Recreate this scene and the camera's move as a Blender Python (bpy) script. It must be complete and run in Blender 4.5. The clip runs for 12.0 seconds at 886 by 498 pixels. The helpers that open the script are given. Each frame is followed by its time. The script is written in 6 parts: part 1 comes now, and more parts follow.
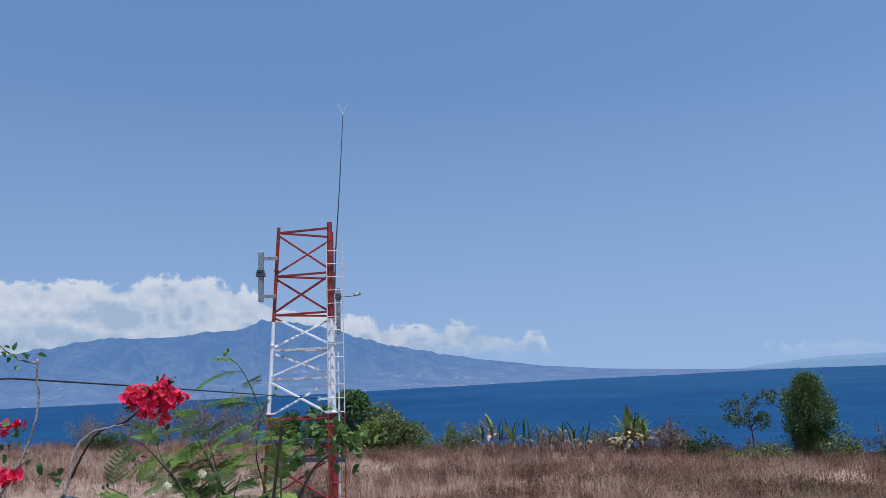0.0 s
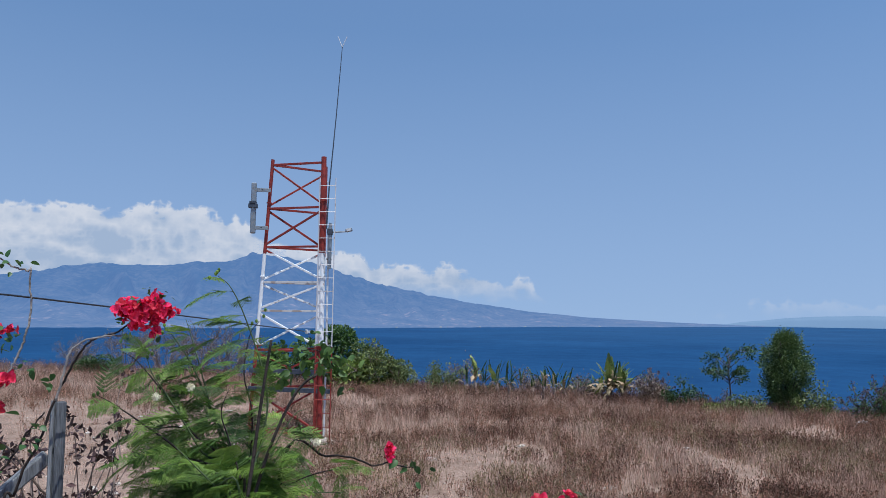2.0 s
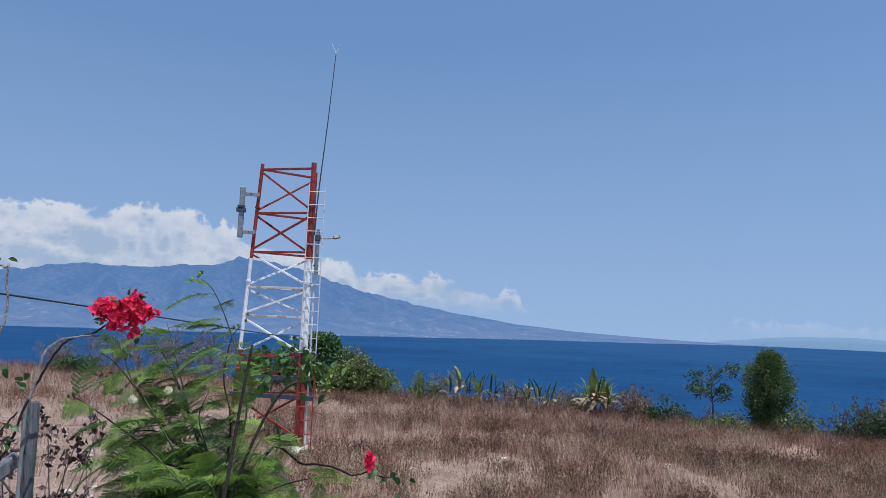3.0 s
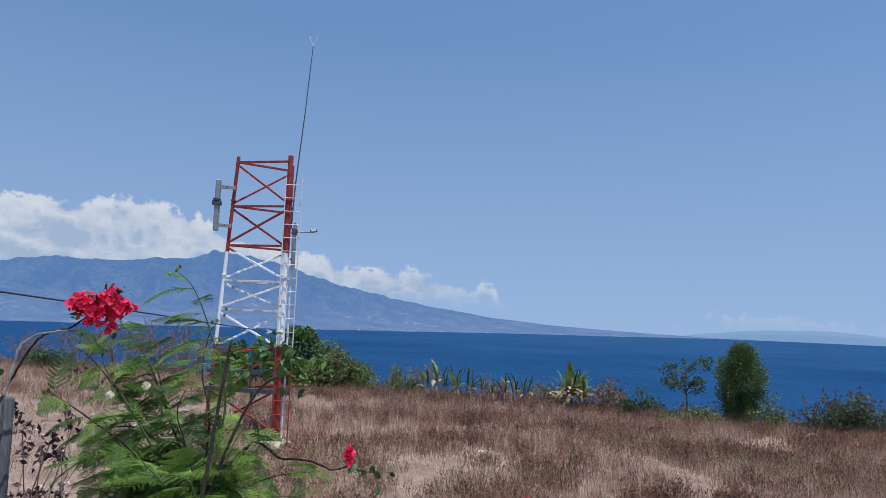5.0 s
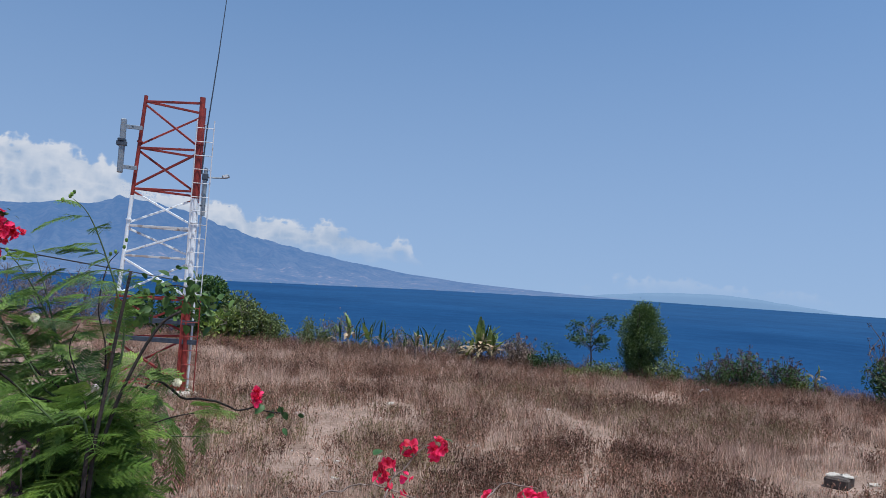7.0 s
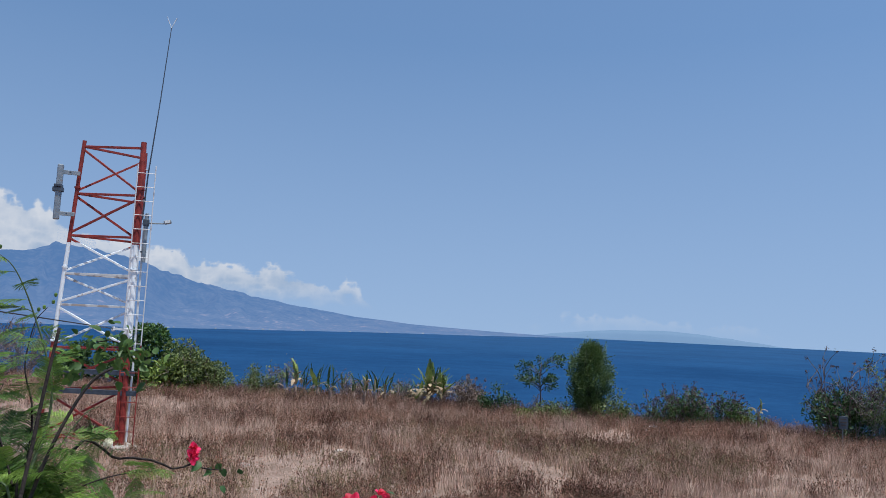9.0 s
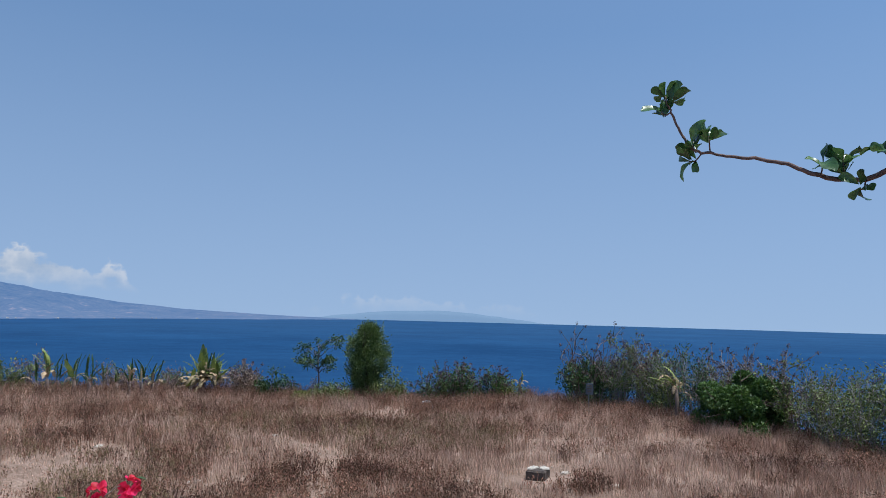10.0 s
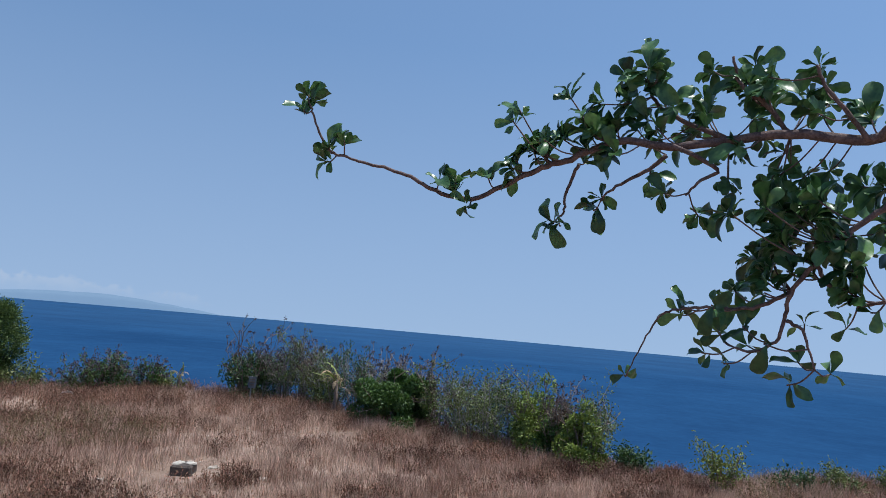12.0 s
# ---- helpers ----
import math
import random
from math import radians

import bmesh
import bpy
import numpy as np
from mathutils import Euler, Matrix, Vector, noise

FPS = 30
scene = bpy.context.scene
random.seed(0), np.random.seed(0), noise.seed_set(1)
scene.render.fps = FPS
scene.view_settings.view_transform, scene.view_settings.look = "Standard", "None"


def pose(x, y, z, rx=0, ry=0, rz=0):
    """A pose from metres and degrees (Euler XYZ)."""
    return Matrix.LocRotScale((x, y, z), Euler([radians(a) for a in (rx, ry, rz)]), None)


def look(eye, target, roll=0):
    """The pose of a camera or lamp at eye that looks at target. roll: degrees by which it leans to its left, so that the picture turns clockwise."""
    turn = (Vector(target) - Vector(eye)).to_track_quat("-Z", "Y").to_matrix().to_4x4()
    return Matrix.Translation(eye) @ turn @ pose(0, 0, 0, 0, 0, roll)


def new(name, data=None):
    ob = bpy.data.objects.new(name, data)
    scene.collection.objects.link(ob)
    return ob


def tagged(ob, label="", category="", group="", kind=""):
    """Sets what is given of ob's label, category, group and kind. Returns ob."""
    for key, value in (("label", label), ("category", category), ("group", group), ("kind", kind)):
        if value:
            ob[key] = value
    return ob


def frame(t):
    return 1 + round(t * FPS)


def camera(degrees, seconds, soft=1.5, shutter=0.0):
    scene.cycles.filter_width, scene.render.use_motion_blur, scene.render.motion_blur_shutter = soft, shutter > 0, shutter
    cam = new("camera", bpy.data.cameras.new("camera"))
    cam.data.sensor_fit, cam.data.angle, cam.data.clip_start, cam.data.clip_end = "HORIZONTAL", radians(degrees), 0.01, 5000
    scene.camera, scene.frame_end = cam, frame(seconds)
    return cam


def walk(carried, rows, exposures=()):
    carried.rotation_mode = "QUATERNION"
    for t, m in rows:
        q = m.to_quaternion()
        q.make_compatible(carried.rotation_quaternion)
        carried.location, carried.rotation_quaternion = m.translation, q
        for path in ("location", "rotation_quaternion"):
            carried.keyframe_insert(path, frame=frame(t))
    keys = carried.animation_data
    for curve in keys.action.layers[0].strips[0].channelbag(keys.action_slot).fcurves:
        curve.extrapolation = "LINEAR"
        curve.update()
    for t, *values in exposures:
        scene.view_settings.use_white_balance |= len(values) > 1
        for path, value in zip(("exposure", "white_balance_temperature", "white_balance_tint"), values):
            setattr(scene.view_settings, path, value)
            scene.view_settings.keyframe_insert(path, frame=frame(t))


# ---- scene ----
# ---- path ----
cam = camera(61.90, 12.0, soft=0.7)
# seconds, eye, heading to the left, tilt up, lean
PATH = [
    (0, (-0.003, 0.001, 3.002), 0.02, 9.42, -2.24),
    (0.5, (0.004, -0.039, 3.001), -0.51, 10.44, 0.02),
    (1, (-0.008, 0.005, 2.976), 1.52, 6.33, -0.58),
    (1.5, (0.003, -0.007, 2.970), 2.17, 5.01, 0.30),
    (2, (-0.001, -0.015, 2.968), -0.50, 4.94, 0.68),
    (2.5, (-0.003, 0.007, 2.975), -1.56, 5.50, -0.20),
    (3, (0.003, 0.004, 2.966), -1.42, 5.75, 2.31),
    (3.2, (0.013, 0.003, 2.949), -4.08, 5.33, 3.29),
    (4.8, (-0.008, -0.039, 2.960), -2.51, 5.50, 3.25),
    (5, (-0.007, 0.002, 2.968), -3.22, 5.34, 2.27),
    (5.5, (-0.007, 0.000, 2.969), -2.93, 6.42, 3.10),
    (6, (0.018, -0.051, 2.981), -5.16, 5.95, 4.22),
    (6.5, (0.043, -0.044, 2.944), -10.32, 2.66, 1.76),
    (6.7, (0.008, 0.042, 2.920), -10.39, 2.25, 3.39),
    (8.3, (-0.016, 0.084, 2.925), -8.96, 2.63, 3.84),
    (8.5, (-0.002, 0.077, 2.941), -10.05, 4.51, 3.50),
    (9, (0.018, 0.046, 2.941), -13.73, 5.70, 2.57),
    (9.5, (0.074, 0.007, 2.956), -22.64, 5.28, 3.90),
    (10, (0.044, -0.059, 2.937), -30.68, 4.91, 1.46),
    (10.5, (0.060, -0.103, 2.972), -37.98, 5.89, 3.34),
    (11, (0.132, -0.121, 2.964), -43.43, 6.61, 4.73),
    (11.5, (0.182, -0.147, 2.964), -49.29, 4.96, 3.22),
    (12, (0.203, -0.212, 2.932), -54.83, 5.90, 5.09),
]
# ---- end of path ----


def aim(eye, yaw, tilt, lean):
    a, b = radians(yaw), radians(tilt)
    e = Vector(eye)
    return look(e, e + Vector((-math.sin(a) * math.cos(b), math.cos(a) * math.cos(b), math.sin(b))), lean)


walk(cam, [(t, aim(eye, yaw, tilt, lean)) for t, eye, yaw, tilt, lean in PATH], exposures=[(0.0, -0.06, 5800, 5), (3.0, -0.06, 5850, 6), (8.5, -0.06, 5950, 5), (12.0, -0.03, 6050, 5)])

# ---- sky, sun ----
SUN_AZ, SUN_EL = 148.0, 74.0     # degrees clockwise from +y, degrees up
world = bpy.data.worlds.new("sky")
scene.world = world
world.use_nodes = True
wn, wl = world.node_tree.nodes, world.node_tree.links
wn.clear()
w_out, w_bg = wn.new("ShaderNodeOutputWorld"), wn.new("ShaderNodeBackground")
w_sky, w_tc = wn.new("ShaderNodeTexSky"), wn.new("ShaderNodeTexCoord")
w_add = wn.new("ShaderNodeVectorMath")
w_add.operation, w_add.inputs[1].default_value = "ADD", (0, 0, 0.24)
w_sky.sky_type, w_sky.sun_disc = "NISHITA", False
w_sky.sun_elevation, w_sky.sun_rotation = radians(SUN_EL), radians(SUN_AZ)
w_sky.altitude, w_sky.air_density, w_sky.dust_density, w_sky.ozone_density = 100, 1.15, 0.35, 1.8
w_bg.inputs["Strength"].default_value = 0.142
wl.new(w_tc.outputs["Generated"], w_add.inputs[0])
w_unit = wn.new("ShaderNodeVectorMath")
w_unit.operation = "NORMALIZE"
wl.new(w_add.outputs[0], w_unit.inputs[0])
wl.new(w_unit.outputs[0], w_sky.inputs["Vector"])
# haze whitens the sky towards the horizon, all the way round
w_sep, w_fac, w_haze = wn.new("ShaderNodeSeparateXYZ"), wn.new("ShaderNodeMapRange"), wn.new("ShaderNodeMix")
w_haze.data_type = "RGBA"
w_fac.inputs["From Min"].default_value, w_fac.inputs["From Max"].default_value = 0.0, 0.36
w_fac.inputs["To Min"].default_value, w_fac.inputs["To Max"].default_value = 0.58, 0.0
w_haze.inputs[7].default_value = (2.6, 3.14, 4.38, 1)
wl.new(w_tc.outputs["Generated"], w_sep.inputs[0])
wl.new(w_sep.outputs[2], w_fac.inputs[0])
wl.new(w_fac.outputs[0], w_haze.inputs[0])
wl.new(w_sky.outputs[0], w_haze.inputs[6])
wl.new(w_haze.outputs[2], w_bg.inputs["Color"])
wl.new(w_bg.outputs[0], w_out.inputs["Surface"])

sun = new("sun", bpy.data.lights.new("sun", "SUN"))
sun.data.energy, sun.data.angle, sun.data.color = 5.0, radians(0.55), (1.0, 0.95, 0.88)
s_el, s_az = radians(SUN_EL), radians(SUN_AZ)
sun.matrix_world = look((0, 0, 60), Vector((0, 0, 60)) - Vector((math.sin(s_az) * math.cos(s_el), math.cos(s_az) * math.cos(s_el), math.sin(s_el))))


# ---- materials ----
def mat(name, c1, c2, scale=8.0, rough=0.8, bump=0.0, island=0.0, each=0.0, fine=60.0, spec=0.4, metal=0.0, trans=0.0, stretch=(1, 1, 1), c3=None, big=0.6):
    """Two or three colours mixed by a coarse and a fine noise, with a value shift for each loose piece or each object."""
    m = bpy.data.materials.new(name)
    m.use_nodes = True
    n, l = m.node_tree.nodes, m.node_tree.links
    b = n["Principled BSDF"]
    tc, mp = n.new("ShaderNodeTexCoord"), n.new("ShaderNodeMapping")
    mp.inputs["Scale"].default_value = stretch
    l.new(tc.outputs["Object"], mp.inputs["Vector"])
    n1, n2 = n.new("ShaderNodeTexNoise"), n.new("ShaderNodeTexNoise")
    n1.inputs["Scale"].default_value, n2.inputs["Scale"].default_value = scale, fine
    n1.inputs["Detail"].default_value, n2.inputs["Detail"].default_value = 5, 4
    l.new(mp.outputs[0], n1.inputs["Vector"])
    l.new(mp.outputs[0], n2.inputs["Vector"])
    mix = n.new("ShaderNodeMath")
    mix.operation = "MULTIPLY_ADD"
    mix.inputs[1].default_value = big
    half = n.new("ShaderNodeMath")
    half.operation, half.inputs[1].default_value = "MULTIPLY", 1 - big
    l.new(n2.outputs[0], half.inputs[0])
    l.new(n1.outputs[0], mix.inputs[0])
    l.new(half.outputs[0], mix.inputs[2])
    ramp = n.new("ShaderNodeValToRGB")
    e = ramp.color_ramp.elements
    e[0].position, e[1].position = 0.38, 0.64
    e[0].color, e[1].color = (*c1, 1), (*c2, 1)
    if c3:
        k = e.new(0.72)
        k.color = (*c3, 1)
    l.new(mix.outputs[0], ramp.inputs[0])
    colour = ramp.outputs[0]
    if island or each:
        hsv = n.new("ShaderNodeHueSaturation")
        src = n.new("ShaderNodeNewGeometry").outputs["Random Per Island"] if island else n.new("ShaderNodeObjectInfo").outputs["Random"]
        mr = n.new("ShaderNodeMapRange")
        mr.inputs["To Min"].default_value, mr.inputs["To Max"].default_value = 1 - (island or each), 1 + (island or each)
        l.new(src, mr.inputs[0])
        l.new(mr.outputs[0], hsv.inputs["Value"])
        hr = n.new("ShaderNodeMapRange")
        hr.inputs["To Min"].default_value, hr.inputs["To Max"].default_value = 0.5 + 0.03 * (island or each), 0.5 - 0.03 * (island or each)
        l.new(src, hr.inputs[0])
        l.new(hr.outputs[0], hsv.inputs["Hue"])
        l.new(colour, hsv.inputs["Color"])
        colour = hsv.outputs[0]
    l.new(colour, b.inputs["Base Color"])
    b.inputs["Roughness"].default_value, b.inputs["Metallic"].default_value = rough, metal
    b.inputs["Specular IOR Level"].default_value = spec
    if bump:
        bp = n.new("ShaderNodeBump")
        bp.inputs["Strength"].default_value, bp.inputs["Distance"].default_value = bump, 0.01
        l.new(n2.outputs[0], bp.inputs["Height"])
        l.new(bp.outputs[0], b.inputs["Normal"])
    if trans:
        tr, ms = n.new("ShaderNodeBsdfTranslucent"), n.new("ShaderNodeMixShader")
        ms.inputs[0].default_value = trans
        l.new(colour, tr.inputs["Color"])
        l.new(b.outputs[0], ms.inputs[1])
        l.new(tr.outputs[0], ms.inputs[2])
        l.new(ms.outputs[0], n["Material Output"].inputs["Surface"])
    return m


def banded_paint(name, red_top=True, white=(0.82, 0.83, 0.84), wear_from=0.62):
    """Aviation paint in bands of red and white by height, chipped and rust-stained."""
    m = mat(name, (0.165, 0.022, 0.018), (0.35, 0.047, 0.034), 6.0, 0.55, 0.15, fine=45, spec=0.35)
    n, l = m.node_tree.nodes, m.node_tree.links
    b, ramp = n["Principled BSDF"], next(x for x in n if x.type == "VALTORGB")
    tc = next(x for x in n if x.type == "TEX_COORD")
    sep = n.new("ShaderNodeSeparateXYZ")
    l.new(tc.outputs["Object"], sep.inputs[0])
    band = n.new("ShaderNodeValToRGB")
    band.color_ramp.interpolation = "CONSTANT"
    e = band.color_ramp.elements
    e[0].position, e[0].color = 0.0, (0, 0, 0, 1)
    e[1].position, e[1].color = 2.17 / 10, (1, 1, 1, 1)
    if red_top:
        k = e.new(4.28 / 10)
        k.color = (0, 0, 0, 1)
    sc = n.new("ShaderNodeMath")
    sc.operation, sc.inputs[1].default_value = "MULTIPLY", 0.1
    l.new(sep.outputs[2], sc.inputs[0])
    l.new(sc.outputs[0], band.inputs[0])
    wear = n.new("ShaderNodeTexNoise")
    wear.inputs["Scale"].default_value, wear.inputs["Detail"].default_value = 5.0, 6
    l.new(tc.outputs["Object"], wear.inputs["Vector"])
    wr = n.new("ShaderNodeValToRGB")
    wr.color_ramp.elements[0].position, wr.color_ramp.elements[1].position = wear_from, wear_from + 0.05
    wr.color_ramp.elements[0].color, wr.color_ramp.elements[1].color = (*white, 1), (0.40, 0.34, 0.31, 1)
    l.new(wear.outputs[0], wr.inputs[0])
    mx = n.new("ShaderNodeMix")
    mx.data_type = "RGBA"
    l.new(band.outputs[0], mx.inputs[0])
    l.new(ramp.outputs[0], mx.inputs[6])
    l.new(wr.outputs[0], mx.inputs[7])
    l.new(mx.outputs[2], b.inputs["Base Color"])
    return m


def sea_water(name):
    """Deep blue water: wind lanes and small waves, glossier at a flat angle."""
    m = bpy.data.materials.new(name)
    m.use_nodes = True
    n, l = m.node_tree.nodes, m.node_tree.links
    n.clear()
    out, deep, shine, mix = n.new("ShaderNodeOutputMaterial"), n.new("ShaderNodeBsdfDiffuse"), n.new("ShaderNodeBsdfGlossy"), n.new("ShaderNodeMixShader")
    tc = n.new("ShaderNodeTexCoord")
    lanes, chop, ripple = (n.new("ShaderNodeTexNoise") for _ in range(3))
    for tex, scale, detail in ((lanes, 0.0035, 4), (chop, 0.03, 5), (ripple, 0.14, 3)):
        tex.inputs["Scale"].default_value, tex.inputs["Detail"].default_value = scale, detail
        l.new(tc.outputs["Object"], tex.inputs["Vector"])
    add = n.new("ShaderNodeMath")
    add.operation, add.inputs[1].default_value = "MULTIPLY_ADD", 0.45
    part2 = n.new("ShaderNodeMath")
    part2.operation, part2.inputs[1].default_value = "MULTIPLY_ADD", 0.3
    part3 = n.new("ShaderNodeMath")
    part3.operation, part3.inputs[1].default_value = "MULTIPLY", 0.25
    l.new(ripple.outputs[0], part3.inputs[0])
    l.new(chop.outputs[0], part2.inputs[0])
    l.new(part3.outputs[0], part2.inputs[2])
    l.new(lanes.outputs[0], add.inputs[0])
    l.new(part2.outputs[0], add.inputs[2])
    ramp = n.new("ShaderNodeValToRGB")
    e = ramp.color_ramp.elements
    e[0].position, e[1].position = 0.38, 0.62
    e[0].color, e[1].color = (0.012, 0.042, 0.109, 1), (0.018, 0.062, 0.15, 1)
    l.new(add.outputs[0], ramp.inputs[0])
    l.new(ramp.outputs[0], deep.inputs["Color"])
    shine.inputs["Roughness"].default_value, shine.inputs["Color"].default_value = 0.12, (0.6, 0.85, 1.0, 1)
    face, gloss = n.new("ShaderNodeLayerWeight"), n.new("ShaderNodeMapRange")
    face.inputs["Blend"].default_value = 0.5
    gloss.inputs["From Min"].default_value, gloss.inputs["From Max"].default_value = 0.955, 0.988
    gloss.inputs["To Min"].default_value, gloss.inputs["To Max"].default_value = 0.02, 0.14
    l.new(face.outputs["Facing"], gloss.inputs[0])
    l.new(gloss.outputs[0], mix.inputs[0])
    l.new(deep.outputs[0], mix.inputs[1])
    l.new(shine.outputs[0], mix.inputs[2])
    l.new(mix.outputs[0], out.inputs["Surface"])
    return m


M = {}
M["tower"] = banded_paint("tower_paint")
M["ladder"] = banded_paint("ladder_paint", False, (0.66, 0.64, 0.64))
M["bar"] = banded_paint("weathered_bar_paint", True, (0.62, 0.6, 0.58), 0.5)
M["galv"] = mat("galvanised_steel", (0.2, 0.225, 0.25), (0.32, 0.345, 0.37), 9, 0.5, 0.1, spec=0.5, metal=0.3)
M["darksteel"] = mat("dark_channel_steel", (0.045, 0.055, 0.075), (0.085, 0.10, 0.125), 9, 0.5, 0.1, metal=0.2)
M["black"] = mat("black_plastic", (0.02, 0.02, 0.022), (0.04, 0.04, 0.045), 9, 0.5)
M["white"] = mat("white_plastic", (0.6, 0.61, 0.62), (0.75, 0.75, 0.75), 9, 0.5)
M["oldwood"] = mat("weathered_dark_wood", (0.018, 0.018, 0.024), (0.06, 0.062, 0.075), 5, 0.85, 0.9, fine=40, stretch=(9, 9, 0.5), c3=(0.36, 0.37, 0.41), big=0.45)
ow = next(x for x in M["oldwood"].node_tree.nodes if x.type == "VALTORGB").color_ramp.elements
ow[0].position, ow[1].position, ow[2].position = 0.48, 0.56, 0.63
M["greywood"] = mat("grey_fence_wood", (0.12, 0.127, 0.137), (0.28, 0.29, 0.31), 6, 0.85, 0.6, fine=40, stretch=(7, 7, 0.6))
# the grey wood again, darkened: shade on the post's front put into the colour
M["shadedwood"] = mat("shaded_fence_wood", (0.045, 0.05, 0.058), (0.135, 0.142, 0.158), 6, 0.85, 0.7, fine=40, stretch=(7, 7, 0.6))
M["bark"] = mat("brown_bark", (0.014, 0.01, 0.009), (0.042, 0.029, 0.024), 20, 0.85, 0.6, fine=120)
M["redbark"] = mat("reddish_bark", (0.075, 0.048, 0.044), (0.2, 0.135, 0.12), 20, 0.85, 0.6, fine=120)
M["greybark"] = mat("pale_twig_bark", (0.15, 0.13, 0.12), (0.33, 0.3, 0.28), 20, 0.85, 0.5, fine=120)
M["drytwig"] = mat("dry_twig", (0.13, 0.095, 0.08), (0.26, 0.2, 0.17), 20, 0.9, island=0.3)
M["bigleaf"] = mat("broad_leaf", (0.027, 0.074, 0.025), (0.08, 0.168, 0.05), 14, 0.34, 0.05, each=0.55, spec=0.5, trans=0.2)
M["leuc"] = mat("feathery_leaf", (0.07, 0.145, 0.028), (0.215, 0.335, 0.058), 3, 0.5, each=0.55, trans=0.32)
M["greenstem"] = mat("green_stem", (0.05, 0.075, 0.03), (0.10, 0.14, 0.05), 12, 0.6)
M["bouleaf"] = mat("vine_leaf", (0.03, 0.08, 0.025), (0.07, 0.15, 0.04), 12, 0.45, island=0.3, trans=0.3)
M["bract"] = mat("crimson_bract", (0.68, 0.010, 0.062), (0.93, 0.05, 0.165), 30, 0.55, each=0.3, trans=0.4)
M["green"] = mat("dark_shrub_leaf", (0.028, 0.06, 0.017), (0.07, 0.13, 0.032), 3, 0.5, island=0.4, trans=0.25)
M["midgreen"] = mat("shrub_leaf", (0.08, 0.112, 0.034), (0.20, 0.235, 0.072), 3, 0.55, island=0.4, trans=0.25)
M["yellowgreen"] = mat("sunburnt_leaf", (0.12, 0.16, 0.03), (0.24, 0.26, 0.06), 3, 0.6, island=0.35, trans=0.25)
M["cypress"] = mat("tree_leaf", (0.05, 0.095, 0.027), (0.145, 0.205, 0.06), 4, 0.5, island=0.45, trans=0.2)
M["dryleaf"] = mat("dry_leaf", (0.13, 0.09, 0.07), (0.31, 0.225, 0.17), 4, 0.8, island=0.4, trans=0.15)
M["straw"] = mat("dry_grass", (0.30, 0.18, 0.125), (0.64, 0.46, 0.345), 0.5, 0.85, island=0.55, fine=2.0, trans=0.15)
M["weed"] = mat("dry_brown_weed", (0.085, 0.041, 0.025), (0.32, 0.18, 0.112), 0.7, 0.9, island=0.72, fine=2.0)
M["greenweed"] = mat("fading_green_weed", (0.13, 0.098, 0.045), (0.27, 0.2, 0.1), 0.5, 0.9, island=0.35, fine=2.0)
M["bushgreen"] = mat("glossy_bush_leaf", (0.033, 0.078, 0.016), (0.095, 0.17, 0.034), 3, 0.45, island=0.45, trans=0.25)
M["creepergreen"] = mat("creeper_leaf", (0.12, 0.18, 0.03), (0.25, 0.31, 0.065), 3, 0.55, island=0.4, trans=0.3)
M["seedhead"] = mat("dark_seed_head", (0.042, 0.028, 0.03), (0.14, 0.085, 0.08), 6, 0.9, island=0.5)
M["banana"] = mat("banana_leaf", (0.09, 0.15, 0.035), (0.27, 0.32, 0.08), 5, 0.5, each=0.5, trans=0.3)
M["drybanana"] = mat("dead_banana_leaf", (0.26, 0.19, 0.11), (0.5, 0.38, 0.23), 5, 0.8, each=0.4, trans=0.2)
M["soil"] = mat("dry_soil", (0.16, 0.105, 0.08), (0.345, 0.25, 0.2), 1.3, 0.95, 1.0, fine=16, spec=0.1, c3=(0.52, 0.43, 0.37), big=0.45)
M["stone"] = mat("pale_stone", (0.36, 0.315, 0.27), (0.6, 0.54, 0.47), 9, 0.9, 0.4)
M["block"] = mat("dark_block", (0.04, 0.03, 0.026), (0.10, 0.078, 0.066), 9, 0.9, 0.6)
M["sea"] = sea_water("deep_sea")
# dark base colour; the hazy blue is emission, set further down
M["land"] = mat("haze_glow_slope", (0.004, 0.012, 0.016), (0.05, 0.05, 0.045), 0.006, 0.95, fine=0.04, spec=0.0, c3=(0.17, 0.115, 0.09), big=0.45)
# clearings and fields are commoner on the lower slopes
ln_n, ln_l = M["land"].node_tree.nodes, M["land"].node_tree.links
ln_ramp = next(x for x in ln_n if x.type == "VALTORGB")
ln_mix = ln_ramp.inputs[0].links[0].from_socket
ln_sep, ln_low, ln_sum = ln_n.new("ShaderNodeSeparateXYZ"), ln_n.new("ShaderNodeMapRange"), ln_n.new("ShaderNodeMath")
ln_l.new(next(x for x in ln_n if x.type == "TEX_COORD").outputs["Object"], ln_sep.inputs[0])
ln_l.new(ln_sep.outputs[2], ln_low.inputs[0])
ln_low.inputs["From Min"].default_value, ln_low.inputs["From Max"].default_value = -50.0, 130.0
ln_low.inputs["To Min"].default_value, ln_low.inputs["To Max"].default_value = 0.07, -0.06
ln_l.new(ln_low.outputs[0], ln_sum.inputs[0])
ln_l.new(ln_mix, ln_sum.inputs[1])
ln_l.new(ln_sum.outputs[0], ln_ramp.inputs[0])
M["farland"] = mat("haze_glow_hills", (0.04, 0.05, 0.06), (0.05, 0.06, 0.07), 0.002, 0.95, fine=0.02, spec=0.0)
